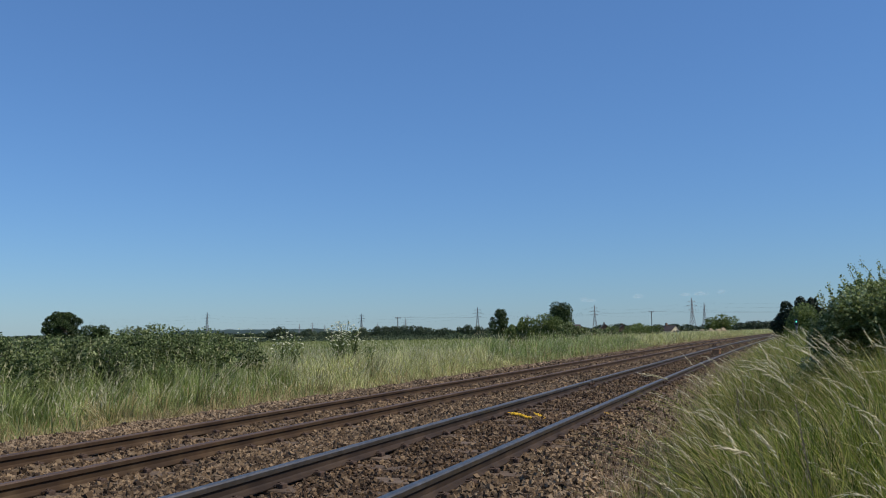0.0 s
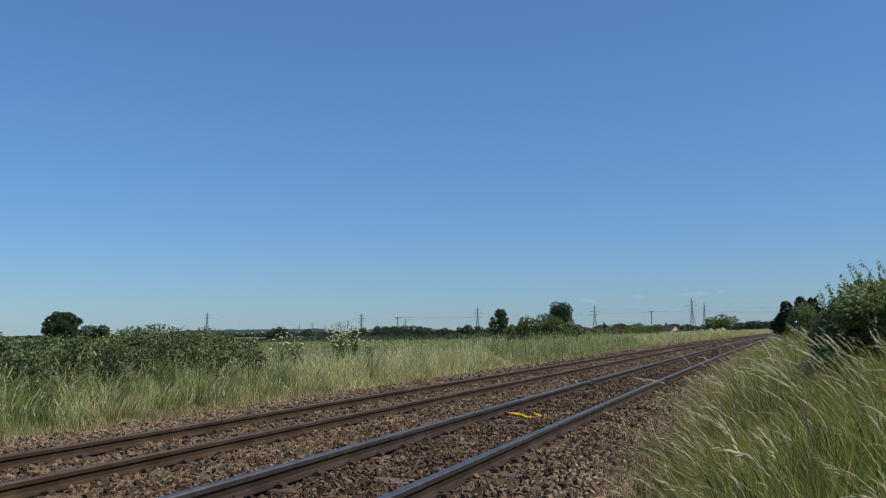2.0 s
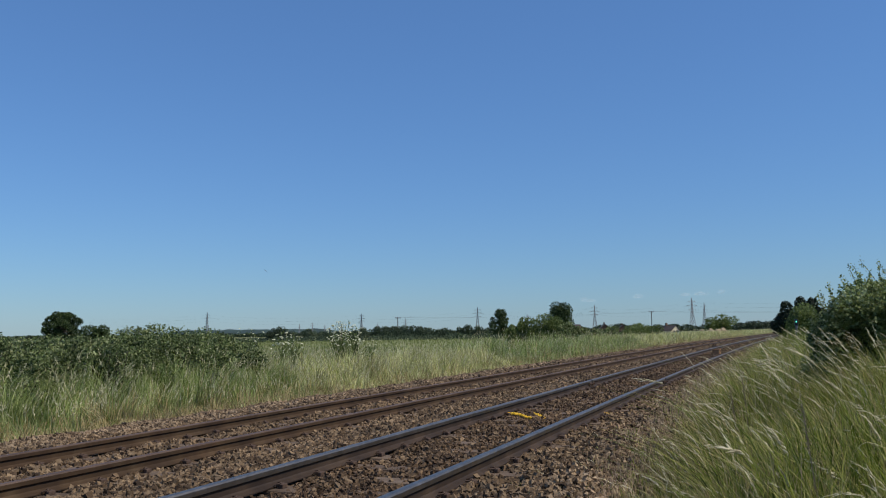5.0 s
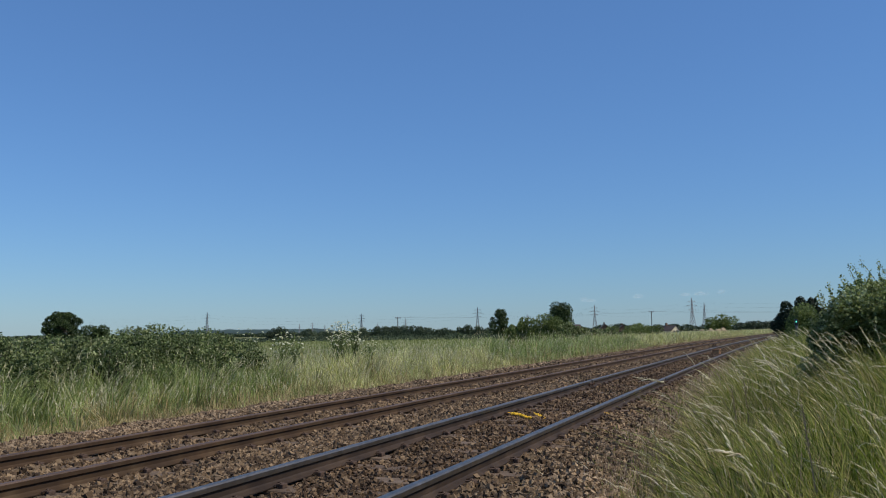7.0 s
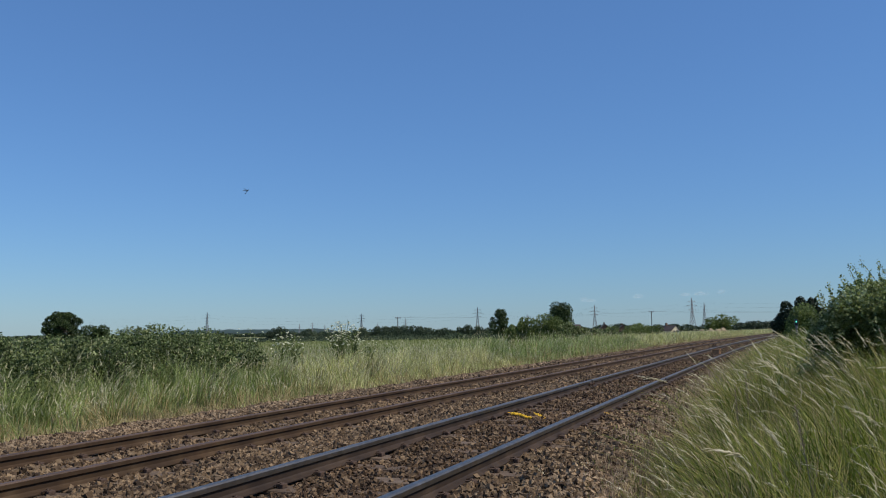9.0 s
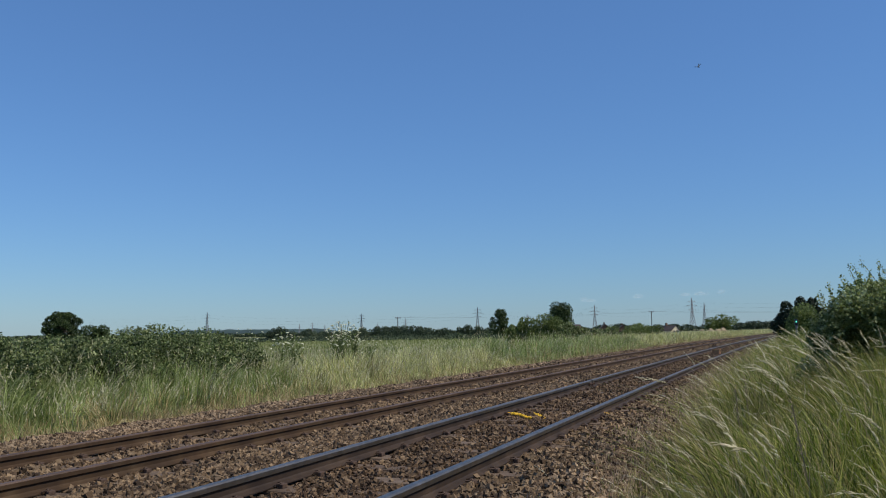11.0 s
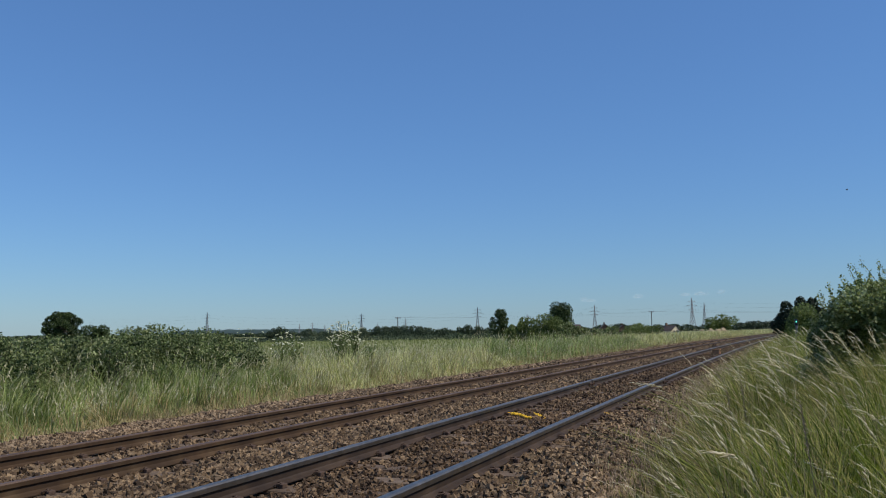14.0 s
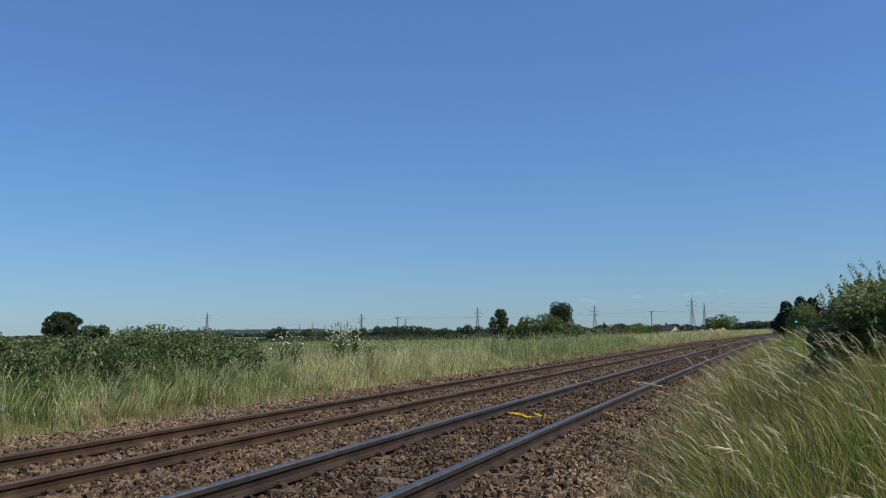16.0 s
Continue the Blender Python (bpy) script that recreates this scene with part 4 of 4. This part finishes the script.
def hill():
    n, rows = 60, []
    for i in range(n):
        b = 27 + 14 * i / (n - 1)
        t = math.sin(math.pi * i / (n - 1))
        h = 19 * min(1.0, t * 1.8) * (0.95 + 0.2 * noise.noise((i * 0.35, 2, 0))) - 2
        x, y = polar(b, 2600)
        x2, y2 = polar(b, 3000)
        rows += [(x, y, -3), (x * 1.05, y * 1.05, h * 0.75), (x2, y2, h), (x2 * 1.1, y2 * 1.1, -3)]
    f = [(i * 4 + k, i * 4 + k + 1, i * 4 + k + 5, i * 4 + k + 4) for i in range(n - 1) for k in range(3)]
    thing("wooded_hill", "low wooded ridge far behind the field", "hill", kind="structure", data=mesh_of("wooded_hill", rows, np.array(f), M_HILL, smooth=True))


hill()

# ---- umbellifers in the verge ----


UMBELS = []


def umbel_head(w):
    """One flower head: a lumpy dome with a ragged rim."""
    v = [(0, 0, w * 0.35)]
    for ring, (r, z) in enumerate(((0.45, 0.3), (0.8, 0.12), (1.0, -0.08))):
        for k in range(10):
            a, q = k * 0.6283 + ring * 0.3, r * w * rng.uniform(0.75, 1.2)
            v.append((math.cos(a) * q, math.sin(a) * q, w * (z + rng.uniform(-0.14, 0.14))))
    f = [(0, 1 + k, 1 + (k + 1) % 10) for k in range(10)]
    for ring in range(2):
        for k in range(10):
            a, b = 1 + ring * 10 + k, 1 + ring * 10 + (k + 1) % 10
            f += [(a, a + 10, b + 10), (a, b + 10, b)]
    return mesh_of("flower_head", v, np.array(f), M_UMBEL)


def umbellifer(at, height, heads, spread):
    ob = thing("hogweed", "tall white-flowering umbel plant in the grass", "wildflower", group="white umbel flowers", at=at)
    UMBELS.append(ob)
    bars, pts = [((0, 0, 0), (0, 0, height * 0.6), 0.022)], []
    for i in range(heads):
        a, r = rng.uniform(0, 6.283), spread * math.sqrt(rng.random())
        top = np.array([math.cos(a) * r, math.sin(a) * r, height * rng.uniform(0.68, 1.0)])
        bars.append(((0, 0, height * rng.uniform(0.3, 0.6)), top, 0.011))
        pts.append((top, rng.uniform(0.026, 0.058)))
    piece("stem", bars_mesh("stem", bars, M_STEM), ob)
    for top, w in pts:
        piece("flower_head", umbel_head(w), ob, m=Matrix.Translation(top) @ pose(0, 0, 0, rng.uniform(-25, 25), rng.uniform(-25, 25), rng.uniform(0, 360)))
    n = 130
    q = rng.normal(0, 1, (n, 3)) * [spread * 0.45, spread * 0.45, height * 0.15] + [0, 0, height * 0.66]
    v, f = leaves(q, rng.uniform(0.05, 0.11, n))
    piece("leaves", mesh_of("leaves", v, f, M_SHRUB), ob)


rng = np.random.default_rng(109)
for x, y, h, heads, spread in ((-14.99, 27.97, 2.29, 54, 0.44), (-14.76, 27.20, 2.02, 51, 0.47), (-14.87, 28.64, 2.07, 45, 0.44), (-14.99, 24.64, 1.90, 27, 0.47), (-14.87, 23.75, 1.85, 18, 0.42), (-15.54, 22.87, 2.07, 16, 0.42), (-14.76, 29.75, 1.57, 13, 0.42)):
    umbellifer((x, y, -0.7), h, heads, spread)

# ---- poles, pylons, houses ----


def pylon(at, height, facing, small=False):
    """A lattice tower: four tapering legs, bracing and three pairs of arms."""
    ob = thing("pylon", "grey steel lattice electricity pylon on the horizon", "pylon", group="pylons", at=at)
    w, t = height * 0.085, 0.5 if small else 0.6
    lv = [0, 0.18, 0.34, 0.48, 0.6, 0.72, 0.84, 1.0]

    def half(q):
        return w * (1 - q / 0.62 * 0.75) if q < 0.62 else w * 0.25 * (1 - (q - 0.62) / 0.38 * 0.85)
    c = [(-1, -1), (1, -1), (1, 1), (-1, 1)]
    for i in range(4):
        bars = [((c[i][0] * half(a), c[i][1] * half(a), a * height), (c[i][0] * half(b), c[i][1] * half(b), b * height), t) for a, b in zip(lv, lv[1:])]
        piece("leg", bars_mesh("leg", bars, M_STEEL), ob)
    bars = []
    for a, b in zip(lv, lv[1:]):
        for i in range(4):
            j = (i + 1) % 4
            bars.append(((c[i][0] * half(a), c[i][1] * half(a), a * height), (c[j][0] * half(b), c[j][1] * half(b), b * height), t * 0.6))
            bars.append(((c[j][0] * half(a), c[j][1] * half(a), a * height), (c[i][0] * half(b), c[i][1] * half(b), b * height), t * 0.6))
    piece("bracing", bars_mesh("bracing", bars, M_STEEL), ob)
    for q, arm in ((0.62, 0.15), (0.75, 0.2), (0.88, 0.14)):
        r = arm * height
        bars = [((-r, 0, q * height), (r, 0, q * height), t * 0.8), ((-r, 0, q * height), (0, 0, (q + 0.05) * height), t * 0.6), ((r, 0, q * height), (0, 0, (q + 0.05) * height), t * 0.6)]
        piece("cross_arm", bars_mesh("cross_arm", bars, M_STEEL), ob)
    ob.rotation_euler = (0, 0, radians(facing))
    return ob


PYLONS = [(-116.9, 1274.7, 46.5, 40), (-297.3, 1470.2, 45.0, 30), (-505.8, 1454.6, 46.0, 10), (-724.6, 1426.5, 38.0, -5), (-960.7, 1279.5, 43.0, -20)]
for x, y, h, r in PYLONS:
    pylon((x, y, -1.8), h, r)
for x, y, h, r in ((-113.4, 1445.6, 43.5, 70), (-1236.7, 2056.8, 29.5, 60), (-1155.9, 1988.4, 31, 50), (-1047.5, 2159.3, 28.5, 60), (-813.2, 1827.2, 34, 40), (-1225.5, 2179, 26.5, 60), (-395, 1390, 30, 60)):
    pylon((x, y, -1.8), h, r, True)


def wires(name, label, a, b, sag, offsets, wide):
    bars = []
    for dx, dz in offsets:
        pts = []
        for t in np.linspace(0, 1, 13):
            p = np.array(a) + (np.array(b) - np.array(a)) * t
            pts.append((p[0] + dx, p[1], p[2] + dz - sag * 4 * t * (1 - t)))
        bars += [(p, q, wide) for p, q in zip(pts, pts[1:])]
    thing(name, label, "power line", group="power lines", data=bars_mesh(name, bars, M_WIRE))


ends = [(180, 1120, 46)] + [(x, y, h) for x, y, h, r in PYLONS] + [(-1250, 1180, 43)]
for a, b in zip(ends, ends[1:]):
    wires("power_line", "thin sagging power lines between pylons", (a[0], a[1], a[2] * 0.62 - 1.8), (b[0], b[1], b[2] * 0.62 - 1.8), 6,
          [(-5, 0), (5, 0), (-7, 5.5), (7, 5.5), (-4, 11)], 0.045)


def pole(at, height, facing):
    ob = thing("utility_pole", "dark wooden utility pole with a cross-arm", "utility pole", group="utility poles", at=at)
    bm = bmesh.new()
    add_bar(bm, (0, 0, -0.3), (0, 0, height), 0.34, 8, 0.24)
    part("post", bm, M_POLE, ob)
    bm = bmesh.new()
    add_box(bm, (1.9, 0.14, 0.18), (0, 0.15, height - 0.35))
    part("cross_arm", bm, M_POLE, ob)
    for dx in (-0.85, 0, 0.85):
        bm = bmesh.new()
        bmesh.ops.create_cone(bm, cap_ends=True, segments=6, radius1=0.12, radius2=0.07, depth=0.36, matrix=pose(dx, 0.15, height - 0.08))
        part("insulator", bm, M_STEEL, ob)
    ob.rotation_euler = (0, 0, radians(facing))


pole((-124.5, 273, -0.95), 7.3, 10)
pole((-44.7, 327, -0.9), 8.6, 20)
wires("pole_wire", "thin wires on wooden poles", (-124.5, 273, 6.2), (-44.7, 327, 7.6), 0.8, [(-0.8, 0), (0.8, 0)], 0.025)
wires("pole_wire", "thin wires on wooden poles", (-44.7, 327, 7.6), (40, 380, 7.6), 0.8, [(-0.8, 0), (0.8, 0)], 0.025)


def house(at, size, ridge, facing, wall, label):
    ob = thing("house", label, "house", group="distant houses", at=at)
    w, d, h = size
    bm = bmesh.new()
    p = [bm.verts.new(q) for q in ((-w / 2, -d / 2, 0), (w / 2, -d / 2, 0), (w / 2, d / 2, 0), (-w / 2, d / 2, 0), (-w / 2, -d / 2, h), (w / 2, -d / 2, h), (w / 2, d / 2, h), (-w / 2, d / 2, h), (0, -d / 2, h + ridge), (0, d / 2, h + ridge))]
    for q in ((0, 1, 5, 8, 4), (2, 3, 7, 9, 6), (0, 4, 7, 3), (1, 2, 6, 5), (0, 3, 2, 1)):
        bm.faces.new([p[i] for i in q])
    part("wall", bm, wall, ob)
    slope = math.atan2(ridge, w / 2)
    for s in (-1, 1):
        bm = bmesh.new()
        add_box(bm, (math.hypot(w / 2, ridge) + 0.5, d + 0.6, 0.18), (s * (w / 4 + 0.1), 0, h + ridge / 2 + 0.06), Euler((0, s * slope, 0)).to_matrix())
        part("roof", bm, M_ROOF, ob)
    bm = bmesh.new()
    add_box(bm, (0.7, 0.7, 1.6), (0, d * 0.3, h + ridge + 0.4))
    part("chimney", bm, M_BRICK, ob)
    for i in (-1, 1):
        bm = bmesh.new()
        add_box(bm, (1.1, 0.12, 1.2), (i * w * 0.22, -d / 2 - 0.02, h * 0.72))
        part("window", bm, M_GLASS, ob)
    ob.rotation_euler = (0, 0, radians(facing))


house((-40.9, 350, -1.9), (4.2, 6.5, 2.2), 1.8, 48, M_RENDERED, "small cream house with a gable end")
house((-84.4, 442, -2.9), (7, 10, 3.6), 2.8, 15, M_BRICK, "brick house half hidden by trees")
house((-77, 452, -3.0), (6.5, 9, 3.4), 2.6, 15, M_BRICK, "brick house half hidden by trees")
house((-128, 560, -2.5), (8, 10, 4.0), 2.8, 80, M_BRICK, "brick house half hidden by trees")


def spoil_heap(at, rad, tall, label):
    v = []
    for r in range(7):
        for a in range(14):
            t = r / 6
            k = 1 + 0.55 * noise.noise((at[0] + 1.6 * math.cos(a * 0.449), at[1] + 1.6 * math.sin(a * 0.449), t * 3))
            v.append((math.cos(a * 0.4488) * rad * t * k, math.sin(a * 0.4488) * rad * t * k, tall * (1 - t ** 2.2) * (0.6 + 0.4 * k)))
    f = [(r * 14 + a, r * 14 + (a + 1) % 14, (r + 1) * 14 + (a + 1) % 14, (r + 1) * 14 + a) for r in range(6) for a in range(14)]
    thing("spoil_heap", label, "spoil heap", group="spoil heaps", at=at, data=mesh_of("spoil_heap", v, np.array(f), M_SAND, smooth=True))


for dx, r, t in ((-1.5, 1.0, 1.85), (-0.4, 1.2, 1.95), (0.6, 1.2, 1.85), (1.4, 1.1, 2.05)):
    spoil_heap((-11.15 + dx * 1.2, 160 + 0.6 * dx, -1.05), r, t, "sandy-coloured heap of spoil beside the track")


def cloud(at, w, h):
    """A thin lumpy puff with a flat base."""
    bm = bmesh.new()
    bmesh.ops.create_icosphere(bm, subdivisions=4, radius=0.5)
    for v in bm.verts:
        k = 1 + 0.9 * noise.noise(v.co * 3.2 + Vector((at[0], 0, 0))) + 0.5 * noise.noise(v.co * 8.0)
        v.co = Vector((v.co.x * w * k, v.co.y * w * 0.4, max(-0.16, v.co.z) * h * k))
    ob = thing("cloud", "faint thin white cloud wisp near the horizon", "cloud", group="cloud wisps", at=at)
    part("puff", bm, M_CLOUD, ob, smooth=True)


rng = np.random.default_rng(110)
for b, d, z, w, h in ((12.1, 4000, 136, 26, 24), (11.6, 4000, 130, 30, 16), (8.6, 4000, 146, 32, 22), (5.6, 4000, 150, 40, 16), (4.7, 4000, 152, 50, 20), (3.4, 4000, 158, 24, 20)):
    cloud((*polar(b, d), z), w, h)

# ---- insects ----


def wing_mesh(long, wide, back):
    v, n = [], 7
    for i in range(n):
        t = i / (n - 1)
        w = wide * math.sin(math.pi * (0.12 + 0.8 * t)) ** 0.6
        v += [(long * t, -back * t - w * 0.5, 0.0), (long * t, -back * t + w * 0.5, 0.0)]
    f = [(i * 2, i * 2 + 2, i * 2 + 3, i * 2 + 1) for i in range(n - 1)]
    top = [(x, y, 0.0003) for x, y, z in v]
    f2 = [(a + 2 * n, d + 2 * n, c + 2 * n, b + 2 * n) for a, b, c, d in f]
    return mesh_of("wing", v + top, np.array(f + f2), M_WING)


def dragonfly(label):
    """Head towards +y; about 7 cm long and 10 cm across the wings."""
    ob = thing("dragonfly", label, "dragonfly", group="dragonflies")
    bm = bmesh.new()
    bmesh.ops.create_uvsphere(bm, u_segments=10, v_segments=7, radius=0.0055, matrix=Matrix.Translation((0, 0, 0)) @ Matrix.Diagonal((1, 1.7, 1.15, 1)))
    part("thorax", bm, M_INSECT, ob, smooth=True)
    bm = bmesh.new()
    for s in (-1, 1):
        bmesh.ops.create_uvsphere(bm, u_segments=8, v_segments=6, radius=0.0036, matrix=Matrix.Translation((s * 0.0025, 0.0115, 0.0005)))
    part("head", bm, M_INSECT, ob, smooth=True)
    bm = bmesh.new()
    pts = [(0, -0.007, 0), (0, -0.018, 0.001), (0, -0.03, 0.0005), (0, -0.045, -0.002), (0, -0.052, -0.003)]
    for (a, b), w in zip(zip(pts, pts[1:]), (0.0065, 0.0052, 0.0055, 0.004)):
        add_bar(bm, a, b, w, 8, w * 0.9)
    part("abdomen", bm, M_INSECT, ob, smooth=True)
    wings = []
    for s in (-1, 1):
        for y, wide, back in ((0.004, 0.010, -0.006), (-0.003, 0.013, 0.010)):
            w = piece("wing", wing_mesh(0.05, wide, back), ob, "clear veined wing")
            m = Matrix.Translation((s * 0.003, y, 0.004)) @ (pose(0, 0, 0, 0, 0, 0) if s > 0 else Matrix.Diagonal((1, 1, 1, 1)) @ pose(0, 0, 0, 0, 180, 0))
            w.matrix_basis = m
            wings.append((w, s, y))
    return ob, wings


def fly(label):
    ob = thing("fly", label, "fly", group="small flies")
    bm = bmesh.new()
    bmesh.ops.create_uvsphere(bm, u_segments=8, v_segments=6, radius=0.0028, matrix=Matrix.Diagonal((1, 2.0, 1.1, 1)))
    part("body", bm, M_INSECT, ob, smooth=True)
    for s in (-1, 1):
        w = piece("wing", wing_mesh(0.008, 0.004, 0.004), ob, "clear wing")
        w.matrix_basis = Matrix.Translation((s * 0.0015, 0, 0.002)) @ pose(0, 0, 0, 0, 25 if s < 0 else -25, 0) @ pose(0, 0, 0, 0, 0 if s > 0 else 180, 0)
    return ob


def flight(ob, wings, rows, start, end):
    """Key a flight through rows (seconds, x, y, z, roll), heading along its way, and beat the wings from start to end."""
    out = []
    for i, (t, x, y, z, roll) in enumerate(rows):
        a, b = rows[max(0, i - 1)], rows[min(len(rows) - 1, i + 1)]
        way = Vector((b[1] - a[1], b[2] - a[2], (b[3] - a[3]) * 1.15))
        if way.length < 1e-6:
            way = Vector((0, 1, 0))
        out.append((t, Matrix.Translation((x, y, z)) @ way.to_track_quat("Y", "Z").to_matrix().to_4x4() @ pose(0, 0, 0, 0, roll, 0)))
    walk(ob, out)
    for w, s, y in wings:
        rest = w.matrix_basis.copy()
        beat = [(0.0, rest)]
        n = int((end - start) / 0.0667)
        for k in range(n):
            lift = (34, 18, 12, 24)[k % 4] + (6 if y > 0 else 0)
            beat.append((start + k * 0.0667, Matrix.Translation((s * 0.003, y, 0.004)) @ pose(0, 0, 0, 0, -lift if s > 0 else 180 + lift, 0)))
        beat.append((16.0, rest))
        walk(w, beat)


DRAGONFLIES = [dragonfly("dark dragonfly with clear wings flying over the track") for i in range(4)]
FLIES = [fly("tiny dark fly crossing the sky") for i in range(2)]

# Flights: seconds, x, y, z, roll; then when the wings beat.
DRAGON_ROWS = [
    ([(0, 0.9, -3, 3.2, 0),
     (0.7, 1.2, 0.2, 2.4, 0),
     (0.9, -0.028, 1.45, 1.674, 15),
     (1, -0.215, 1.434, 1.463, 30),
     (1.1, -0.47, 1.841, 1.396, 0),
     (1.2, -0.828, 2.359, 1.265, -5),
     (1.3, -1.259, 3.158, 1.194, -10),
     (1.4, -2.148, 5.063, 1.074, 0),
     (1.55, -4.028, 9.153, 0.813, 0),
     (1.75, -6.951, 15.514, 0.464, 0),
     (2.1, -10.676, 23.707, 0.268, 0),
     (16, -10.676, 23.727, 0.268, 0)], 0.6, 1.9),
    ([(0, -14, 6, 3.4, 0),
     (2.6, -13.2, 6.6, 4.6, 0),
     (3.1, -10.212, 8.395, 4.906, 0),
     (3.2, -9.963, 8.69, 4.674, 10),
     (3.3, -9.777, 8.898, 4.453, 0),
     (3.4, -9.508, 9.185, 4.013, 0),
     (3.5, -9.336, 9.36, 3.709, 0),
     (3.6, -9.184, 9.826, 3.246, 0),
     (3.7, -9.165, 10.277, 2.953, 0),
     (3.8, -8.938, 10.893, 2.545, 0),
     (3.9, -8.781, 11.311, 2.344, 0),
     (4, -8.538, 11.905, 2.083, 0),
     (4.1, -8.569, 12.421, 1.975, 0),
     (4.2, -8.415, 12.921, 1.812, 0),
     (4.6, -8.605, 14.102, 1.91, 0),
     (5, -9.662, 14.747, 2.422, 0),
     (5.5, -11.51, 14.06, 3.028, 0),
     (6, -12.326, 12.605, 3.208, 0),
     (6.3, -12.576, 12.356, 3.066, 0),
     (6.4, -12.545, 12.387, 2.883, 0),
     (6.5, -12.684, 12.56, 2.72, 0),
     (6.6, -12.862, 12.678, 2.407, 0),
     (6.7, -13.148, 12.873, 2.084, 0),
     (6.85, -10.483, 10.19, 1.47, 0),
     (7.1, -12.675, 12.211, 0.904, 0),
     (16, -12.695, 12.181, 0.904, 0)], 3.0, 7.0),
    ([(0, -11.903, 12.828, 0.673, 0),
     (7.5, -11.903, 12.848, 0.673, 0),
     (7.8, -9.622, 10.78, 1.327, 0),
     (8, -8.353, 9.5, 1.752, 0),
     (8.1, -7.758, 8.931, 1.988, 0),
     (8.2, -7.328, 8.23, 2.483, 0),
     (8.3, -6.767, 7.632, 2.844, 0),
     (8.4, -5.751, 7.411, 3.429, 0),
     (8.5, -4.77, 7.609, 3.794, 0),
     (8.6, -3.608, 7.773, 4.344, 0),
     (8.8, -1.769, 7.966, 5.815, 0),
     (10, 6, -4, 9, 0),
     (16, 8, -9, 9, 0)], 7.7, 9.0),
    ([(0, -12.05, 12.414, 0.636, 0),
     (8.3, -12.05, 12.434, 0.636, 0),
     (8.6, -9.258, 9.962, 1.261, 0),
     (8.7, -8.108, 9.17, 1.619, 0),
     (8.8, -7.15, 8.905, 2.08, 0),
     (8.9, -6.375, 8.481, 2.353, 0),
     (9, -5.672, 8.272, 2.808, 10),
     (9.1, -5.335, 8.209, 3.107, 0),
     (9.2, -4.805, 8.16, 3.546, 0),
     (9.6, -3.715, 8.439, 4.07, 0),
     (10.1, -2.702, 8.982, 4.261, 0),
     (10.7, -1.431, 9.685, 4.204, 0),
     (11.1, -0.528, 10.016, 4.105, 0),
     (11.3, -0.2, 10.198, 4.069, 0),
     (11.4, -0.056, 10.03, 3.964, 0),
     (11.5, -0.004, 9.96, 4.028, 0),
     (11.6, 0.061, 9.79, 4.263, 0),
     (11.7, 0.117, 9.619, 4.439, 0),
     (11.8, 0.292, 9.496, 4.599, 0),
     (11.9, 0.446, 9.49, 4.609, 0),
     (12, 0.678, 9.476, 4.5, 0),
     (12.1, 0.908, 9.557, 4.33, 0),
     (12.2, 1.313, 9.611, 4.031, 0),
     (12.5, 2.295, 9.63, 3.986, 0),
     (13, 5, 2, 10, 0),
     (16, 7, -4, 11, 0)], 8.4, 12.4)]
FLY_ROWS = [
    [(0, 2.5, 1.2, 1.6, 0),
     (1.1, 0.73, 2.91, 1.515, 0),
     (1.2, 0.297, 2.985, 1.419, 0),
     (1.3, -0.223, 3.192, 1.312, 0),
     (1.4, -0.68, 3.433, 1.118, 0),
     (1.6, -1.48, 4.776, 0.783, 0),
     (2.2, -1.98, 7.276, -0.1, 0),
     (16, -2, 7.306, -0.1, 0)],
    [(0, 3.2, 1.5, 1.9, 0),
     (13.6, 1.018, 4.895, 1.794, 0),
     (14, 0.366, 4.987, 1.881, 0),
     (14.1, 0.171, 4.997, 1.931, 0),
     (14.2, -0.17, 4.997, 1.986, 0),
     (14.3, -0.401, 5.184, 2.062, 0),
     (14.4, -0.797, 5.24, 2.142, 0),
     (14.5, -1.058, 5.295, 2.192, 0),
     (14.6, -1.478, 5.505, 2.28, 0),
     (14.7, -1.94, 5.889, 2.406, 0),
     (14.8, -2.522, 6.53, 2.593, 0),
     (15.2, -5.857, 9.311, 3.477, 0),
     (15.6, -11.184, 12.803, 4.74, 0),
     (16, -17.66, 16.252, 6.174, 0)]]


def sway(tuft, i):
    """The wind rocks a tuft about its foot."""
    x, y, z = tuft.location
    far = 0.55 if y > 12 else 1.0
    rows, t = [], 0.0
    while t <= 16.001:
        gust = 2.2 + 1.6 * math.sin(t * 0.55 + y * 0.25)
        a = far * (gust * math.sin(t * 3.4 + y * 0.9 - x * 1.3 + i * 0.37) - 0.35 * gust)
        b = far * 1.3 * math.sin(t * 2.6 + i * 1.7)
        rows.append((t, pose(x, y, z, b, a, 0)))
        t += 0.4
    walk(tuft, rows)


def nod(ob, i):
    """A slower nod of the grass and flowers on the far side, along the line."""
    x, y, z = ob.location
    rows, t = [], 0.0
    while t <= 16.001:
        gust = 0.9 + 0.5 * math.sin(t * 0.55 + y * 0.2)
        rows.append((t, pose(x, y, z, -gust * math.sin(t * 2.7 - y * 0.5 + i * 0.9), 0.3 * math.sin(t * 2.1 + i), 0)))
        t += 0.5
    walk(ob, rows)


def motions():
    for (ob, wings), (rows, start, end) in zip(DRAGONFLIES, DRAGON_ROWS):
        flight(ob, wings, rows, start, end)
    for ob, rows in zip(FLIES, FLY_ROWS):
        flight(ob, [], rows, 0, 0)
    for i, tuft in enumerate(TUFTS):
        sway(tuft, i)
    for i, ob in enumerate(PATCHES + UMBELS):
        nod(ob, i)


motions()
